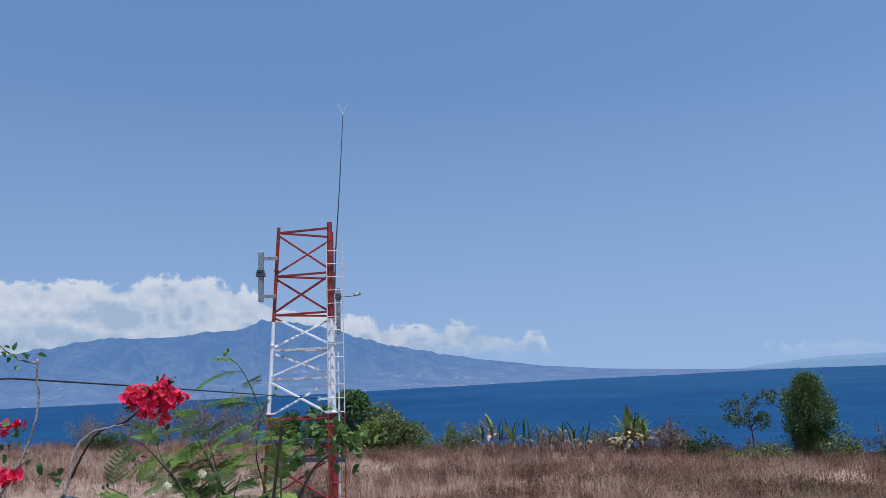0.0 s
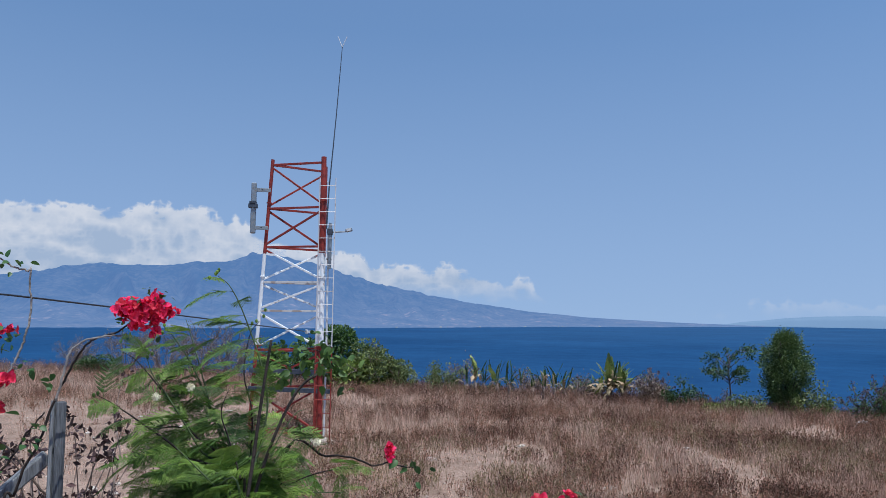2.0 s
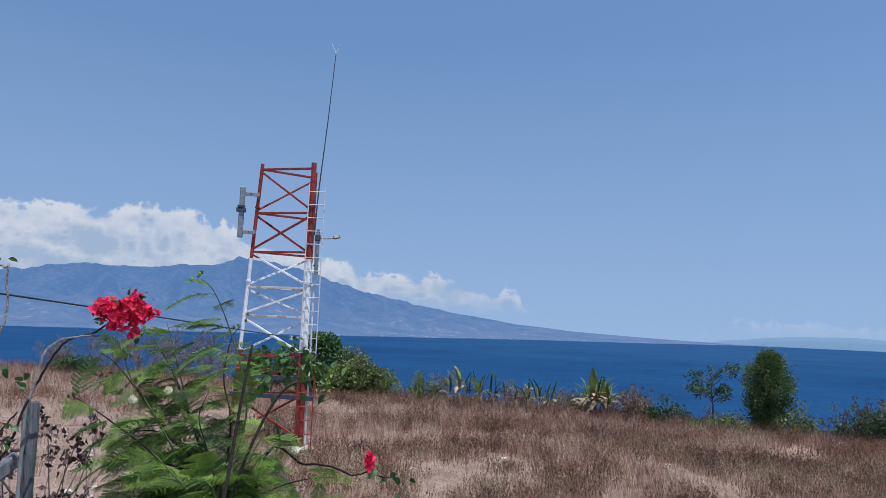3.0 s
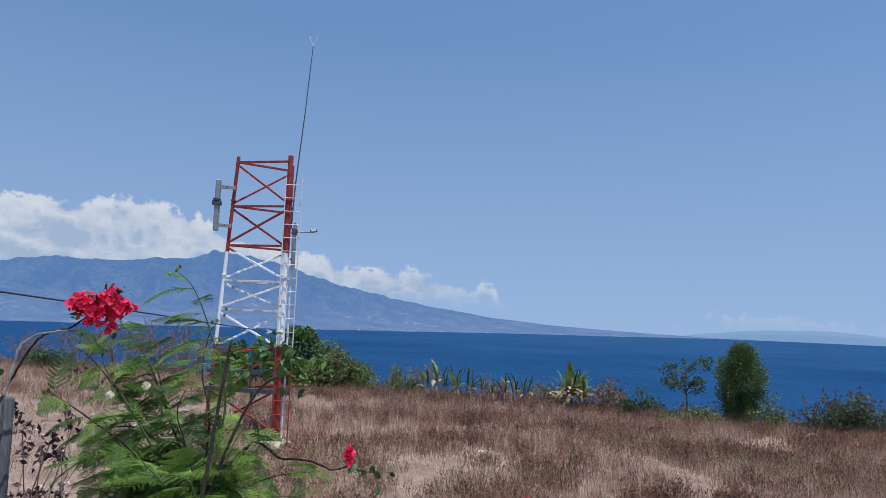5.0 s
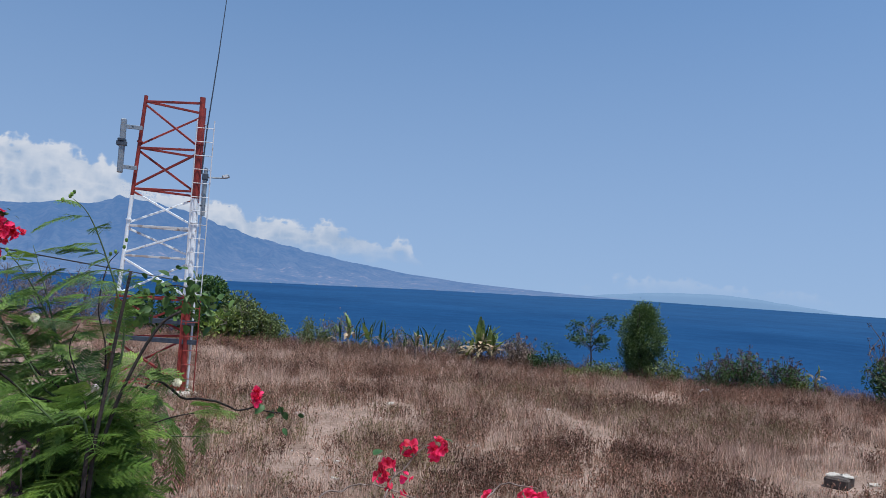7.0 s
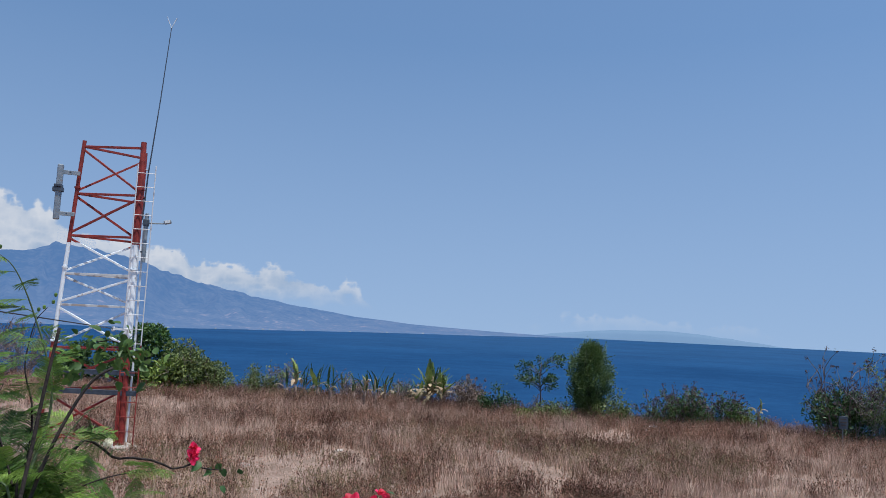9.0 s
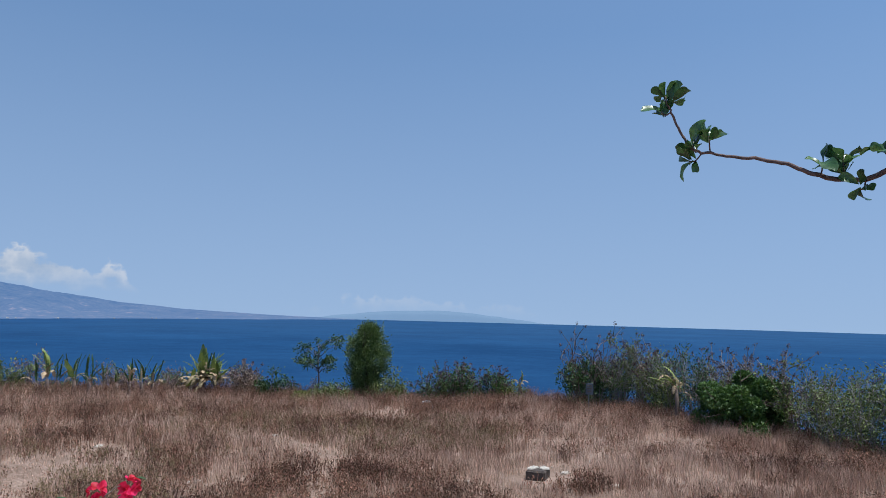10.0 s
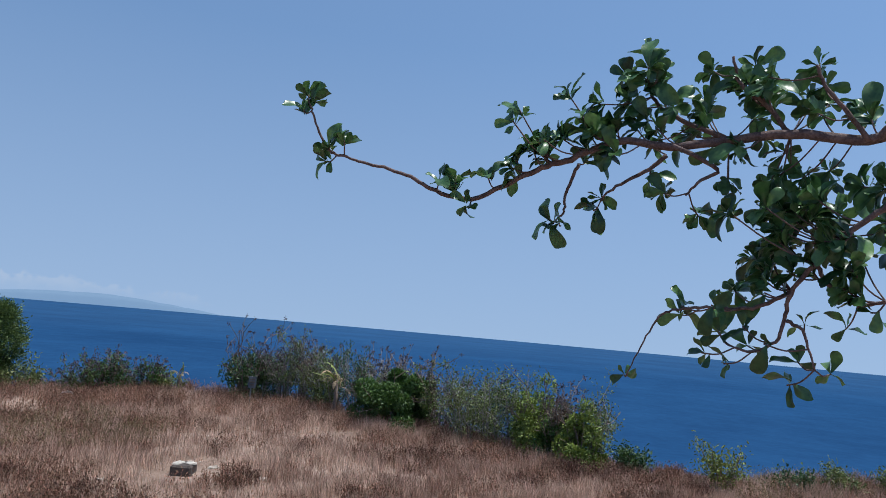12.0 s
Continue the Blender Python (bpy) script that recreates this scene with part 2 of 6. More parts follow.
# painted haze: the far slopes emit blue light in place of the air between
for name, haze_glow, strength in (("land", (0.122, 0.215, 0.44, 1), 0.87), ("farland", (0.21, 0.325, 0.51, 1), 0.9)):
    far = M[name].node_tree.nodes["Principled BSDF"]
    far.inputs["Emission Color"].default_value, far.inputs["Emission Strength"].default_value = haze_glow, strength


# ---- building helpers ----
class Mesh:
    """Collects vertices and faces for one mesh."""

    def __init__(self):
        self.v, self.f, self.n = [], [], 0

    def add(self, v, f):
        v = np.asarray(v, float).reshape(-1, 3)
        self.v.append(v)
        self.f.extend(tuple(i + self.n for i in q) for q in f)
        self.n += len(v)
        return self

    def tube(self, pts, radii, sides=8, cap=True):
        p = np.asarray(pts, float)
        r = np.full(len(p), radii, float) if np.isscalar(radii) else np.asarray(radii, float)
        d = np.gradient(p, axis=0)
        d /= np.linalg.norm(d, axis=1, keepdims=True) + 1e-9
        ref = np.array([0.0, 0, 1]) if abs(d[0][2]) < 0.9 else np.array([1.0, 0, 0])
        u = np.cross(d, ref)
        u /= np.linalg.norm(u, axis=1, keepdims=True) + 1e-9
        w = np.cross(d, u)
        a = np.arange(sides) * 2 * np.pi / sides
        ring = p[:, None] + r[:, None, None] * (np.cos(a)[None, :, None] * u[:, None] + np.sin(a)[None, :, None] * w[:, None])
        f = [(i * sides + j, i * sides + (j + 1) % sides, (i + 1) * sides + (j + 1) % sides, (i + 1) * sides + j) for i in range(len(p) - 1) for j in range(sides)]
        if cap:
            f += [tuple(range(sides))[::-1], tuple((len(p) - 1) * sides + j for j in range(sides))]
        return self.add(ring, f)

    def box(self, size, m=None, bevel=0.004):
        """A box of that size about m's origin, its edges cut back."""
        h = np.asarray(size, float) / 2
        c = min(bevel, h.min() * 0.45)
        v = []
        for ax in range(3):
            for s in (-1, 1):
                b, d = (ax + 1) % 3, (ax + 2) % 3
                for e, g in ((-1, -1), (1, -1), (1, 1), (-1, 1)):
                    q = np.zeros(3)
                    q[ax], q[b], q[d] = s * h[ax], e * (h[b] - c), g * (h[d] - c)
                    v.append(q)
        bm = bmesh.new()
        for q in v:
            bm.verts.new(q)
        bmesh.ops.convex_hull(bm, input=bm.verts)
        bm.verts.index_update()
        vv = [x.co[:] for x in bm.verts]
        ff = [[x.index for x in q.verts] for q in bm.faces]
        bm.free()
        vv = np.array(vv)
        if m is not None:
            vv = np.array([m @ Vector(q) for q in vv])
        return self.add(vv, ff)

    def bar(self, a, b, wide, deep, bevel=0.003):
        """A straight bar from a to b with a rectangular section."""
        a, b = Vector(a), Vector(b)
        m = Matrix.Translation((a + b) / 2) @ (b - a).to_track_quat("Z", "Y").to_matrix().to_4x4()
        return self.box((wide, deep, (b - a).length), m, bevel)

    def data(self, name, material, smooth=False):
        me = bpy.data.meshes.new(name)
        me.from_pydata(np.concatenate(self.v) if self.v else [], [], self.f)
        me.materials.append(material)
        if smooth:
            me.polygons.foreach_set("use_smooth", [True] * len(me.polygons))
        me.update()
        return me


def part(name, mesh, material, parent=None, label="", smooth=False):
    ob = new(name, mesh.data(name, material, smooth) if isinstance(mesh, Mesh) else mesh)
    if parent:
        ob.parent = parent
    if label:
        tagged(ob, label)
    return ob


def thing(name, at, label, category, group="", kind=""):
    ob = new(name)
    ob.location = at
    ob.empty_display_size = 0.2
    return tagged(ob, label, category, group, kind)


def fast_mesh(name, verts, tris, material):
    """One mesh from arrays of vertices and triangles."""
    me = bpy.data.meshes.new(name)
    verts, tris = np.asarray(verts, np.float32).reshape(-1, 3), np.asarray(tris, np.int32).reshape(-1, 3)
    me.vertices.add(len(verts))
    me.vertices.foreach_set("co", verts.ravel())
    me.loops.add(tris.size)
    me.loops.foreach_set("vertex_index", tris.ravel())
    me.polygons.add(len(tris))
    me.polygons.foreach_set("loop_start", np.arange(0, tris.size, 3, dtype=np.int32))
    me.materials.append(material)
    me.update()
    me.validate()
    return me


# ---- ground ----
EDGE_AZ = [-180, -110, -70, -40, -26, -15, -6.5, 2, 10, 18, 26, 34, 42, 48, 54, 60, 66, 70, 78, 95, 110, 180]
EDGE_R = [77.2, 67.5, 56, 46.3, 40.5, 33.8, 29.9, 28, 26.1, 24.6, 23.6, 24.6, 25.6, 22.7, 20.3, 19.3, 17.4, 17, 17.8, 23.2, 57.9, 77.2]


def edge_r(az):
    return np.interp(az, EDGE_AZ, EDGE_R)


_rng = np.random.default_rng(5)
_lat = _rng.normal(size=(400, 400))


def soft_noise(x, y, size):
    """Smooth value noise over the plan, about -1 to 1."""
    u, v = np.asarray(x, float) / size + 200, np.asarray(y, float) / size + 200
    i, j = np.floor(u).astype(int), np.floor(v).astype(int)
    a, b = u - i, v - j
    a, b = a * a * (3 - 2 * a), b * b * (3 - 2 * b)
    i, j = i % 398, j % 398
    return (_lat[i, j] * (1 - a) + _lat[i + 1, j] * a) * (1 - b) + (_lat[i, j + 1] * (1 - a) + _lat[i + 1, j + 1] * a) * b


def ground_z(x, y):
    x, y = np.asarray(x, float), np.asarray(y, float)
    r, az = np.hypot(x, y), np.degrees(np.arctan2(x, y))
    bank = np.clip((r - 3.4) / 2.6, 0, 1)
    bank = bank * bank * (3 - 2 * bank)
    z = 1.4 * (1 - bank)
    behind = np.clip((np.abs(az) - 100) / 30, 0, 1)
    z = z * (1 - behind) + 1.4 * behind
    z = z + (soft_noise(x, y, 3.0) * 0.05 + soft_noise(x, y, 0.7) * 0.015) * np.clip((r - 1.5) / 4, 0, 1)
    over = np.maximum(r - edge_r(az) - 0.6, 0)
    return z - 0.62 * over + 0.32 * np.minimum(over, 1.2)


def bare(x, y):
    """How bare the soil is: trodden paths and worn patches, 0 to 1."""
    x, y = np.asarray(x, float), np.asarray(y, float)
    n = soft_noise(x, y, 2.2) * 0.3 + soft_noise(x, y, 0.7) * 0.3
    trail = np.interp(y, [11, 13, 15, 16.4, 18], [0.1, 0.4, 1.0, 1.9, 1.3])
    path = 1.5 * np.exp(-((x - trail) / 0.5) ** 2) * np.clip((y - 9.5) / 2, 0, 1) * np.clip((18.6 - y) / 1.5, 0, 1)
    fork = np.interp(y, [10, 11.6, 14, 15.4, 17.9], [3.9, 4.7, 5.9, 5.8, 4.6])
    path2 = 1.0 * np.exp(-((x - fork) / 0.45) ** 2) * np.clip((y - 8.5) / 2, 0, 1) * np.clip((18.4 - y) / 1.5, 0, 1)
    path3 = 2.0 * np.clip((-2.6 - 0.06 * y - x) / 1.6, 0, 1) * np.clip((y - 5) / 4, 0, 1) * np.clip((25 - y) / 5, 0, 1)
    path4 = np.exp(-((x - 9.6 - 0.22 * (y - 18)) / 0.5) ** 2) * np.exp(-((y - 18.5) / 2.2) ** 2) * 1.4
    worn = 0
    for wx, wy, rx, ry in ((3.2, 15.1, 0.7, 0.4), (4.2, 14.9, 0.7, 0.4), (6.1, 13.7, 0.9, 0.5), (3.4, 12.5, 0.5, 0.3), (8.9, 18.2, 0.5, 0.8), (11.8, 13.6, 1.1, 0.45), (13.6, 12.2, 0.8, 0.5), (8.5, 10.6, 0.7, 0.5), (0.0, 14.7, 0.6, 0.4), (9.2, 11.4, 0.7, 0.5)):
        worn = worn + 1.4 * np.exp(-((x - wx) / rx) ** 2 - ((y - wy) / ry) ** 2)
    return np.clip(n + worn + path + path2 + path3 + path4 - 0.15, 0, 1)


def ground_sheet():
    radii = np.concatenate([np.linspace(0.3, 36, 150), np.geomspace(37, 260, 40)])
    az = np.radians(np.concatenate([np.arange(-180, -50, 3.0), np.arange(-50, 100, 0.75), np.arange(100, 180, 3.0)]))
    rr, aa = np.meshgrid(radii, az, indexing="ij")
    x, y = rr * np.sin(aa), rr * np.cos(aa)
    v = np.stack([x, y, ground_z(x, y)], -1).reshape(-1, 3)
    n, k = len(radii), len(az)
    v = np.concatenate([v, [[0, 0, float(ground_z(0, 0))]]])
    i, j = np.meshgrid(np.arange(n - 1), np.arange(k), indexing="ij")
    a, b, c, d = i * k + j, i * k + (j + 1) % k, (i + 1) * k + (j + 1) % k, (i + 1) * k + j
    t = np.concatenate([np.stack([a, b, c], -1).reshape(-1, 3), np.stack([a, c, d], -1).reshape(-1, 3)])
    hub = np.stack([np.full(k, len(v) - 1), (np.arange(k) + 1) % k, np.arange(k)], -1)
    me = fast_mesh("ground", v, np.concatenate([t[:, ::-1], hub]), M["soil"])
    me.polygons.foreach_set("use_smooth", [True] * len(me.polygons))
    return tagged(new("ground", me), "dry pinkish soil of a hilltop field with worn paths", "ground", kind="structure")


ground_sheet()

# ---- sea and distance ----
SEA = -57.0


def sea_sheet():
    m = Mesh()
    radii = np.concatenate([[40], np.geomspace(80, 4930, 30)])
    az = np.radians(np.arange(0, 360, 2.0))
    rr, aa = np.meshgrid(radii, az, indexing="ij")
    v = np.stack([rr * np.sin(aa), rr * np.cos(aa), np.full_like(rr, SEA)], -1)
    k = len(az)
    m.add(v, [(i * k + j, (i + 1) * k + j, (i + 1) * k + (j + 1) % k, i * k + (j + 1) % k) for i in range(len(radii) - 1) for j in range(k)])
    return tagged(part("water", m, M["sea"]), "deep blue open sea reaching the horizon", "sea", kind="structure")


sea_sheet()

RIDGE_AZ = [-60, -50, -40, -34, -31.8, -29.7, -28, -26.8, -23.9, -21.3, -19.7, -18.8, -15.7, -14.9, -14.0, -13.4, -12.6, -11.9, -8.4, -7, -5.8, -4.5, -2.9, -0.7]
RIDGE_EL = [0.3, 0.7, 1.2, 1.7, 1.95, 2.35, 2.65, 2.9, 3.22, 3.18, 3.16, 3.42, 3.65, 3.9, 4.27, 4.18, 4.2, 4.12, 3.42, 2.9, 2.65, 2.2, 1.85, 1.4]
RIDGE_AZ += [1.2, 2.7, 5.6, 7.2, 9.9, 11.4, 13.9, 17.4, 19.6, 22.2, 23.5]
RIDGE_EL += [1.08, 0.78, 0.4, 0.15, -0.06, -0.22, -0.34, -0.5, -0.57, -0.64, -0.68]


def island():
    """The volcano across the strait: coast, slopes and a ridge line, with gullies."""
    az = np.arange(-62, 24.2, 0.2)
    k = 46
    s = np.linspace(0, 1, k)
    coast = np.interp(az, [-62, -32, -18.5, -8, 2, 10, 17, 24], [2750, 2650, 2600, 2700, 3100, 3600, 3950, 4800])
    coast = coast + 25 * soft_noise(az, az * 0 + 17, 0.9)
    top = np.minimum(coast + 1500, 4880)
    el = np.interp(az, RIDGE_AZ, RIDGE_EL)
    el = el + (0.05 * soft_noise(az, az * 0 + 3, 0.7) + 0.04 * soft_noise(az, az * 0 + 9, 0.3)) * np.clip(el / 2, 0, 1)
    rise = 3.0 + top * np.tan(np.radians(el)) - SEA
    rr = coast[:, None] + (top - coast)[:, None] * s[None]
    aa = np.radians(az)[:, None] + 0 * rr
    prof = (0.32 * s + 0.68 * s ** 2.2)[None] * np.maximum(rise, 2)[:, None]
    gully = (soft_noise(az[:, None] * 1.0 + 2.5 * s[None], 4 * s[None] + 0 * az[:, None], 1.0) * 0.26 + soft_noise(az[:, None] * 3 + 3 * s[None], 9 * s[None] + 0 * az[:, None], 1.1) * 0.07)
    z = SEA + prof * (1 + gully * np.sin(np.pi * s)[None]) + 1.0 * np.sqrt(s)[None]
    v = np.stack([rr * np.sin(aa), rr * np.cos(aa), z], -1)
    m = Mesh()
    n = len(az)
    m.add(v, [(i * k + j, i * k + j + 1, (i + 1) * k + j + 1, (i + 1) * k + j) for i in range(n - 1) for j in range(k - 1)])
    return tagged(part("backdrop", m, M["land"], smooth=True), "volcanic island across the strait, its blue haze painted as emission", "mountain", kind="structure")


def far_hills():
    az = np.arange(20.5, 38.6, 0.25)
    el = np.interp(az, [20.5, 21.8, 24.4, 27, 30.4, 33, 35.5, 37.6, 38.6], [-0.7, -0.5, -0.2, 0.05, 0.12, 0.0, -0.3, -0.5, -0.72])
    el = el + 0.02 * soft_noise(az, az * 0 + 31, 0.8)
    m, v = Mesh(), []
    for a, e in zip(np.radians(az), el):
        for r, z in ((4890, SEA - 2), (4905, 3 + 4905 * math.tan(radians(e)) * 0.5 + SEA * 0.45), (4925, 3 + 4925 * math.tan(radians(e))), (4935, SEA - 2)):
            v.append((r * math.sin(a), r * math.cos(a), z))
    m.add(v, [(i * 4 + j, i * 4 + j + 1, i * 4 + 5 + j, i * 4 + 4 + j) for i in range(len(az) - 1) for j in range(3)])
    return tagged(part("backdrop", m, M["farland"], smooth=True), "faint hills on the sea horizon, paled by painted haze", "hills", kind="structure")


island()
far_hills()


def shore_house(az, w, h):
    """A far building on the island's shore, its wall and roof."""
    r = float(np.interp(az, [-62, -32, -18.5, -8, 2, 10, 17, 24], [2750, 2650, 2600, 2700, 3100, 3600, 3950, 4800])) - 12
    a = radians(az)
    t = thing("house", (r * math.sin(a), r * math.cos(a), SEA - 1), "tiny whitish building on the far shore", "house", "buildings on the far shore")
    part("wall", Mesh().box((w, 8, h), pose(0, 0, h / 2, 0, 0, -az), 0.1), M["shorewall"], t)
    part("roof", Mesh().add([(-w / 2, -4, h), (w / 2, -4, h), (w / 2, 4, h), (-w / 2, 4, h), (-w / 2, 0, h + 3), (w / 2, 0, h + 3)], [(0, 1, 5, 4), (2, 3, 4, 5), (0, 4, 3), (1, 2, 5)]), M["shorewall"], t).rotation_euler = (0, 0, radians(-az))


M["shorewall"] = mat("pale_far_wall", (0.2, 0.22, 0.26), (0.3, 0.32, 0.36), 0.2, 0.9)
for k, az in enumerate((-29.5, -21, -6.3, -5.9, -3.0, 0.4, 0.9, 3.4, 6.9, 9.4, 9.7, 12.5)):
    shore_house(az, 4 + 2.5 * (k % 3), 2 + (k % 2) * 1.2)


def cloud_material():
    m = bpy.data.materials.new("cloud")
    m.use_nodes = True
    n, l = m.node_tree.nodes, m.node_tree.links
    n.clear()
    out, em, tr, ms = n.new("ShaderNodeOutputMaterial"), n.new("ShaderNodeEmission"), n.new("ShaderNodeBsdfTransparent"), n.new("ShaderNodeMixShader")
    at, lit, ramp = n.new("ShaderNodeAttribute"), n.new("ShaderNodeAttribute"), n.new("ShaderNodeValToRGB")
    at.attribute_name, lit.attribute_name = "thickness", "painted_light"
    # cloud lighting is painted: emission runs from shaded grey-blue to sunlit white
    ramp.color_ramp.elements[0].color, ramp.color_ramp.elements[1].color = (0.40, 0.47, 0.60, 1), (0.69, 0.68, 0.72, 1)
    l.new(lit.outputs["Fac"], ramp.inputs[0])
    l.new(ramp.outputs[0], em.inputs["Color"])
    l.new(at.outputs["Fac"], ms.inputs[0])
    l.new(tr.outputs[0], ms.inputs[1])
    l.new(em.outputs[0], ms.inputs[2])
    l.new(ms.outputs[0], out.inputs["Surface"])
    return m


def cloud_bank(label, az0, az1, base, tops, full, step, seed, lift=0.0):
    """A bank of cumulus far behind the island, standing on its base of haze."""
    az, el = np.arange(az0, az1 + step, step), np.arange(base - 1.5, max(tops[1]) + 1.6, step)
    aa, ee = np.meshgrid(az, el, indexing="ij")
    billow = 0
    for size, gain in ((2.3, 0.55), (1.15, 0.38), (0.55, 0.22), (0.25, 0.11), (0.12, 0.05)):
        billow = billow + gain * (0.55 - np.abs(soft_noise(aa + seed, ee * 1.25 + seed, size)))
    top = np.interp(az, *tops)[:, None]
    d = top + lift - ee + billow * 0.95
    thick = np.clip(d / 0.36, 0, 1) ** 1.2 * np.clip((ee - base) / 1.3 + 0.5 + 0.35 * billow, 0, 1) * np.interp(az, *full)[:, None]
    # painted sunlight, brighter towards the tops, billows and rims
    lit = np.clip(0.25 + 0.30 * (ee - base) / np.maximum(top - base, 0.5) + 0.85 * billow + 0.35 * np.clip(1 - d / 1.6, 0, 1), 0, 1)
    ends = np.clip(np.minimum(ee - el[0], el[-1] - ee) / 0.5, 0, 1) * np.clip(np.minimum(aa - az[0], az[-1] - aa) / 0.5, 0, 1)
    r, a, e = 4950.0, np.radians(aa), np.radians(ee)
    v = np.stack([r * np.sin(a) * np.cos(e), r * np.cos(a) * np.cos(e), 3 + r * np.sin(e)], -1).reshape(-1, 3)
    n, k = aa.shape
    i, j = np.meshgrid(np.arange(n - 1), np.arange(k - 1), indexing="ij")
    q = [(i * k + j), (i * k + j + 1), ((i + 1) * k + j + 1), ((i + 1) * k + j)]
    t = np.concatenate([np.stack([q[0], q[1], q[2]], -1).reshape(-1, 3), np.stack([q[0], q[2], q[3]], -1).reshape(-1, 3)])
    me = fast_mesh("backdrop", v, t, M["cloud"])
    for name, values in (("thickness", thick * ends), ("painted_light", lit)):
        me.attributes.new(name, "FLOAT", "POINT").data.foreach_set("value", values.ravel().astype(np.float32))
    return tagged(new("backdrop", me), label, "cloud", kind="structure")


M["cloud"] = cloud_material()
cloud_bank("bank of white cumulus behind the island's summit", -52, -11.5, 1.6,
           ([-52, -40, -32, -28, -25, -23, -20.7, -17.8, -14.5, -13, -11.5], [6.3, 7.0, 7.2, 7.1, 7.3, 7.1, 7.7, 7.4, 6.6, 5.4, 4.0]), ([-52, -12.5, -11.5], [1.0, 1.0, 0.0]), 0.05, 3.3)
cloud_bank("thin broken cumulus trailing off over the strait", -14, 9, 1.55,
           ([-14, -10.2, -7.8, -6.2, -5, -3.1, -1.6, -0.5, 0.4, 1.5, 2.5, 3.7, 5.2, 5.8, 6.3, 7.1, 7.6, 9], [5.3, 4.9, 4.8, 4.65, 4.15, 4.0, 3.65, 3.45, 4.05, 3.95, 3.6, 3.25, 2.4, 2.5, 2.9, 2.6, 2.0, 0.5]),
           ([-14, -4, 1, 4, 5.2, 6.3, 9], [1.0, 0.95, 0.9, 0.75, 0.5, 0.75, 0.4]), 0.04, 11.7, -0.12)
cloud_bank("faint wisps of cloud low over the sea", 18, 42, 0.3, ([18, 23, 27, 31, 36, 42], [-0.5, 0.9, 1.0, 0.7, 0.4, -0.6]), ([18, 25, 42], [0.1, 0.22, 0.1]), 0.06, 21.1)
# ---- things ----


# ---- the tower ----
TOWER_TOP = 6.45
FEET = [(-4.26, 17.25), (-2.56, 16.75), (-2.78, 18.15)]
HEADS = [(-3.90, 17.25), (-2.63, 16.86), (-2.77, 18.02)]
LEVELS = [0.22, 1.19, 2.07, 2.97, 3.63, 4.45, 5.36, 6.4]


def leg_at(i, z):
    k = z / TOWER_TOP
    return (FEET[i][0] + (HEADS[i][0] - FEET[i][0]) * k, FEET[i][1] + (HEADS[i][1] - FEET[i][1]) * k, z)


def lattice_tower():
    t = thing("lattice_tower", (0, 0, 0), "three-legged steel lattice tower in faded red and white bands", "tower")
    for i, r in ((0, 0.042), (1, 0.06), (2, 0.055)):
        m = Mesh().tube([leg_at(i, -0.1), leg_at(i, 3.2), leg_at(i, TOWER_TOP + 0.08)], r, 12)
        for z in LEVELS[2::2]:
            m.tube([leg_at(i, z + 0.12), leg_at(i, z + 0.15)], r * 1.5, 12)
        part("leg", m, M["tower"], t)
    for i in range(3):
        x, y, _ = leg_at(i, 0.0)
        part("footing", Mesh().box((0.5, 0.5, 0.3), pose(x, y, float(ground_z(x, y)) - 0.06, 0, 0, 12 + 20 * i), 0.02), M["stone"], t, "pale concrete footing")
    for a, b in ((0, 1), (0, 2), (1, 2)):
        for z in LEVELS:
            part("crossbar", Mesh().bar(leg_at(a, z), leg_at(b, z), 0.048, 0.048), M["bar"], t)
        for k, (lo, hi) in enumerate(zip(LEVELS, LEVELS[1:])):
            if (k + (b == 2)) % 2 == 0:
                p, q = leg_at(a, hi - 0.06), leg_at(b, lo + 0.06)
            else:
                p, q = leg_at(a, lo + 0.06), leg_at(b, hi - 0.06)
            part("brace", Mesh().bar(p, q, 0.044, 0.044), M["tower"], t)
    lad = part("ladder", Mesh().bar((-2.5, 16.62, 5.9), (-2.5, 16.74, 5.9), 0.03, 0.02), M["ladder"], t, "narrow climbing ladder, white above a red foot")
    for x in (-2.67, -2.31):
        part("rail", Mesh().tube([(x - 0.005, 16.62, 0.0), (x, 16.62, 6.0)], 0.012, 8), M["ladder"], lad)
    for i in range(20):
        part("rung", Mesh().tube([(-2.67, 16.62, 0.12 + 0.3 * i), (-2.31, 16.62, 0.12 + 0.3 * i)], 0.009, 6), M["ladder"], lad)
    for z, x1 in ((1.60, -2.40), (1.19, -2.33)):
        m = Mesh()
        a, b = leg_at(0, z), leg_at(1, z)
        m.bar((a[0] - 0.1, a[1] - 0.08, z), (x1, b[1] - 0.10, z), 0.012, 0.1)
        m.bar((a[0] - 0.1, a[1] - 0.05, z + 0.045), (x1, b[1] - 0.07, z + 0.045), 0.05, 0.012)
        m.bar((a[0] - 0.1, a[1] - 0.05, z - 0.045), (x1, b[1] - 0.07, z - 0.045), 0.05, 0.012)
        part("channel", m, M["darksteel"], t, "dark steel channel bolted across the legs")
    part("cable", Mesh().tube([(-2.47, 16.78, 0.2), (-2.46, 16.80, 2.2), (-2.47, 16.80, 4.0), (-2.48, 16.82, 4.7)], 0.022, 8), M["white"], t, "white feeder cable strapped to the leg")
    part("conduit", Mesh().tube([(-2.66, 16.76, 0.1), (-2.66, 16.80, 3.3), (-2.66, 16.84, 6.2)], 0.03, 8), M["tower"], t)
    return t


lattice_tower()


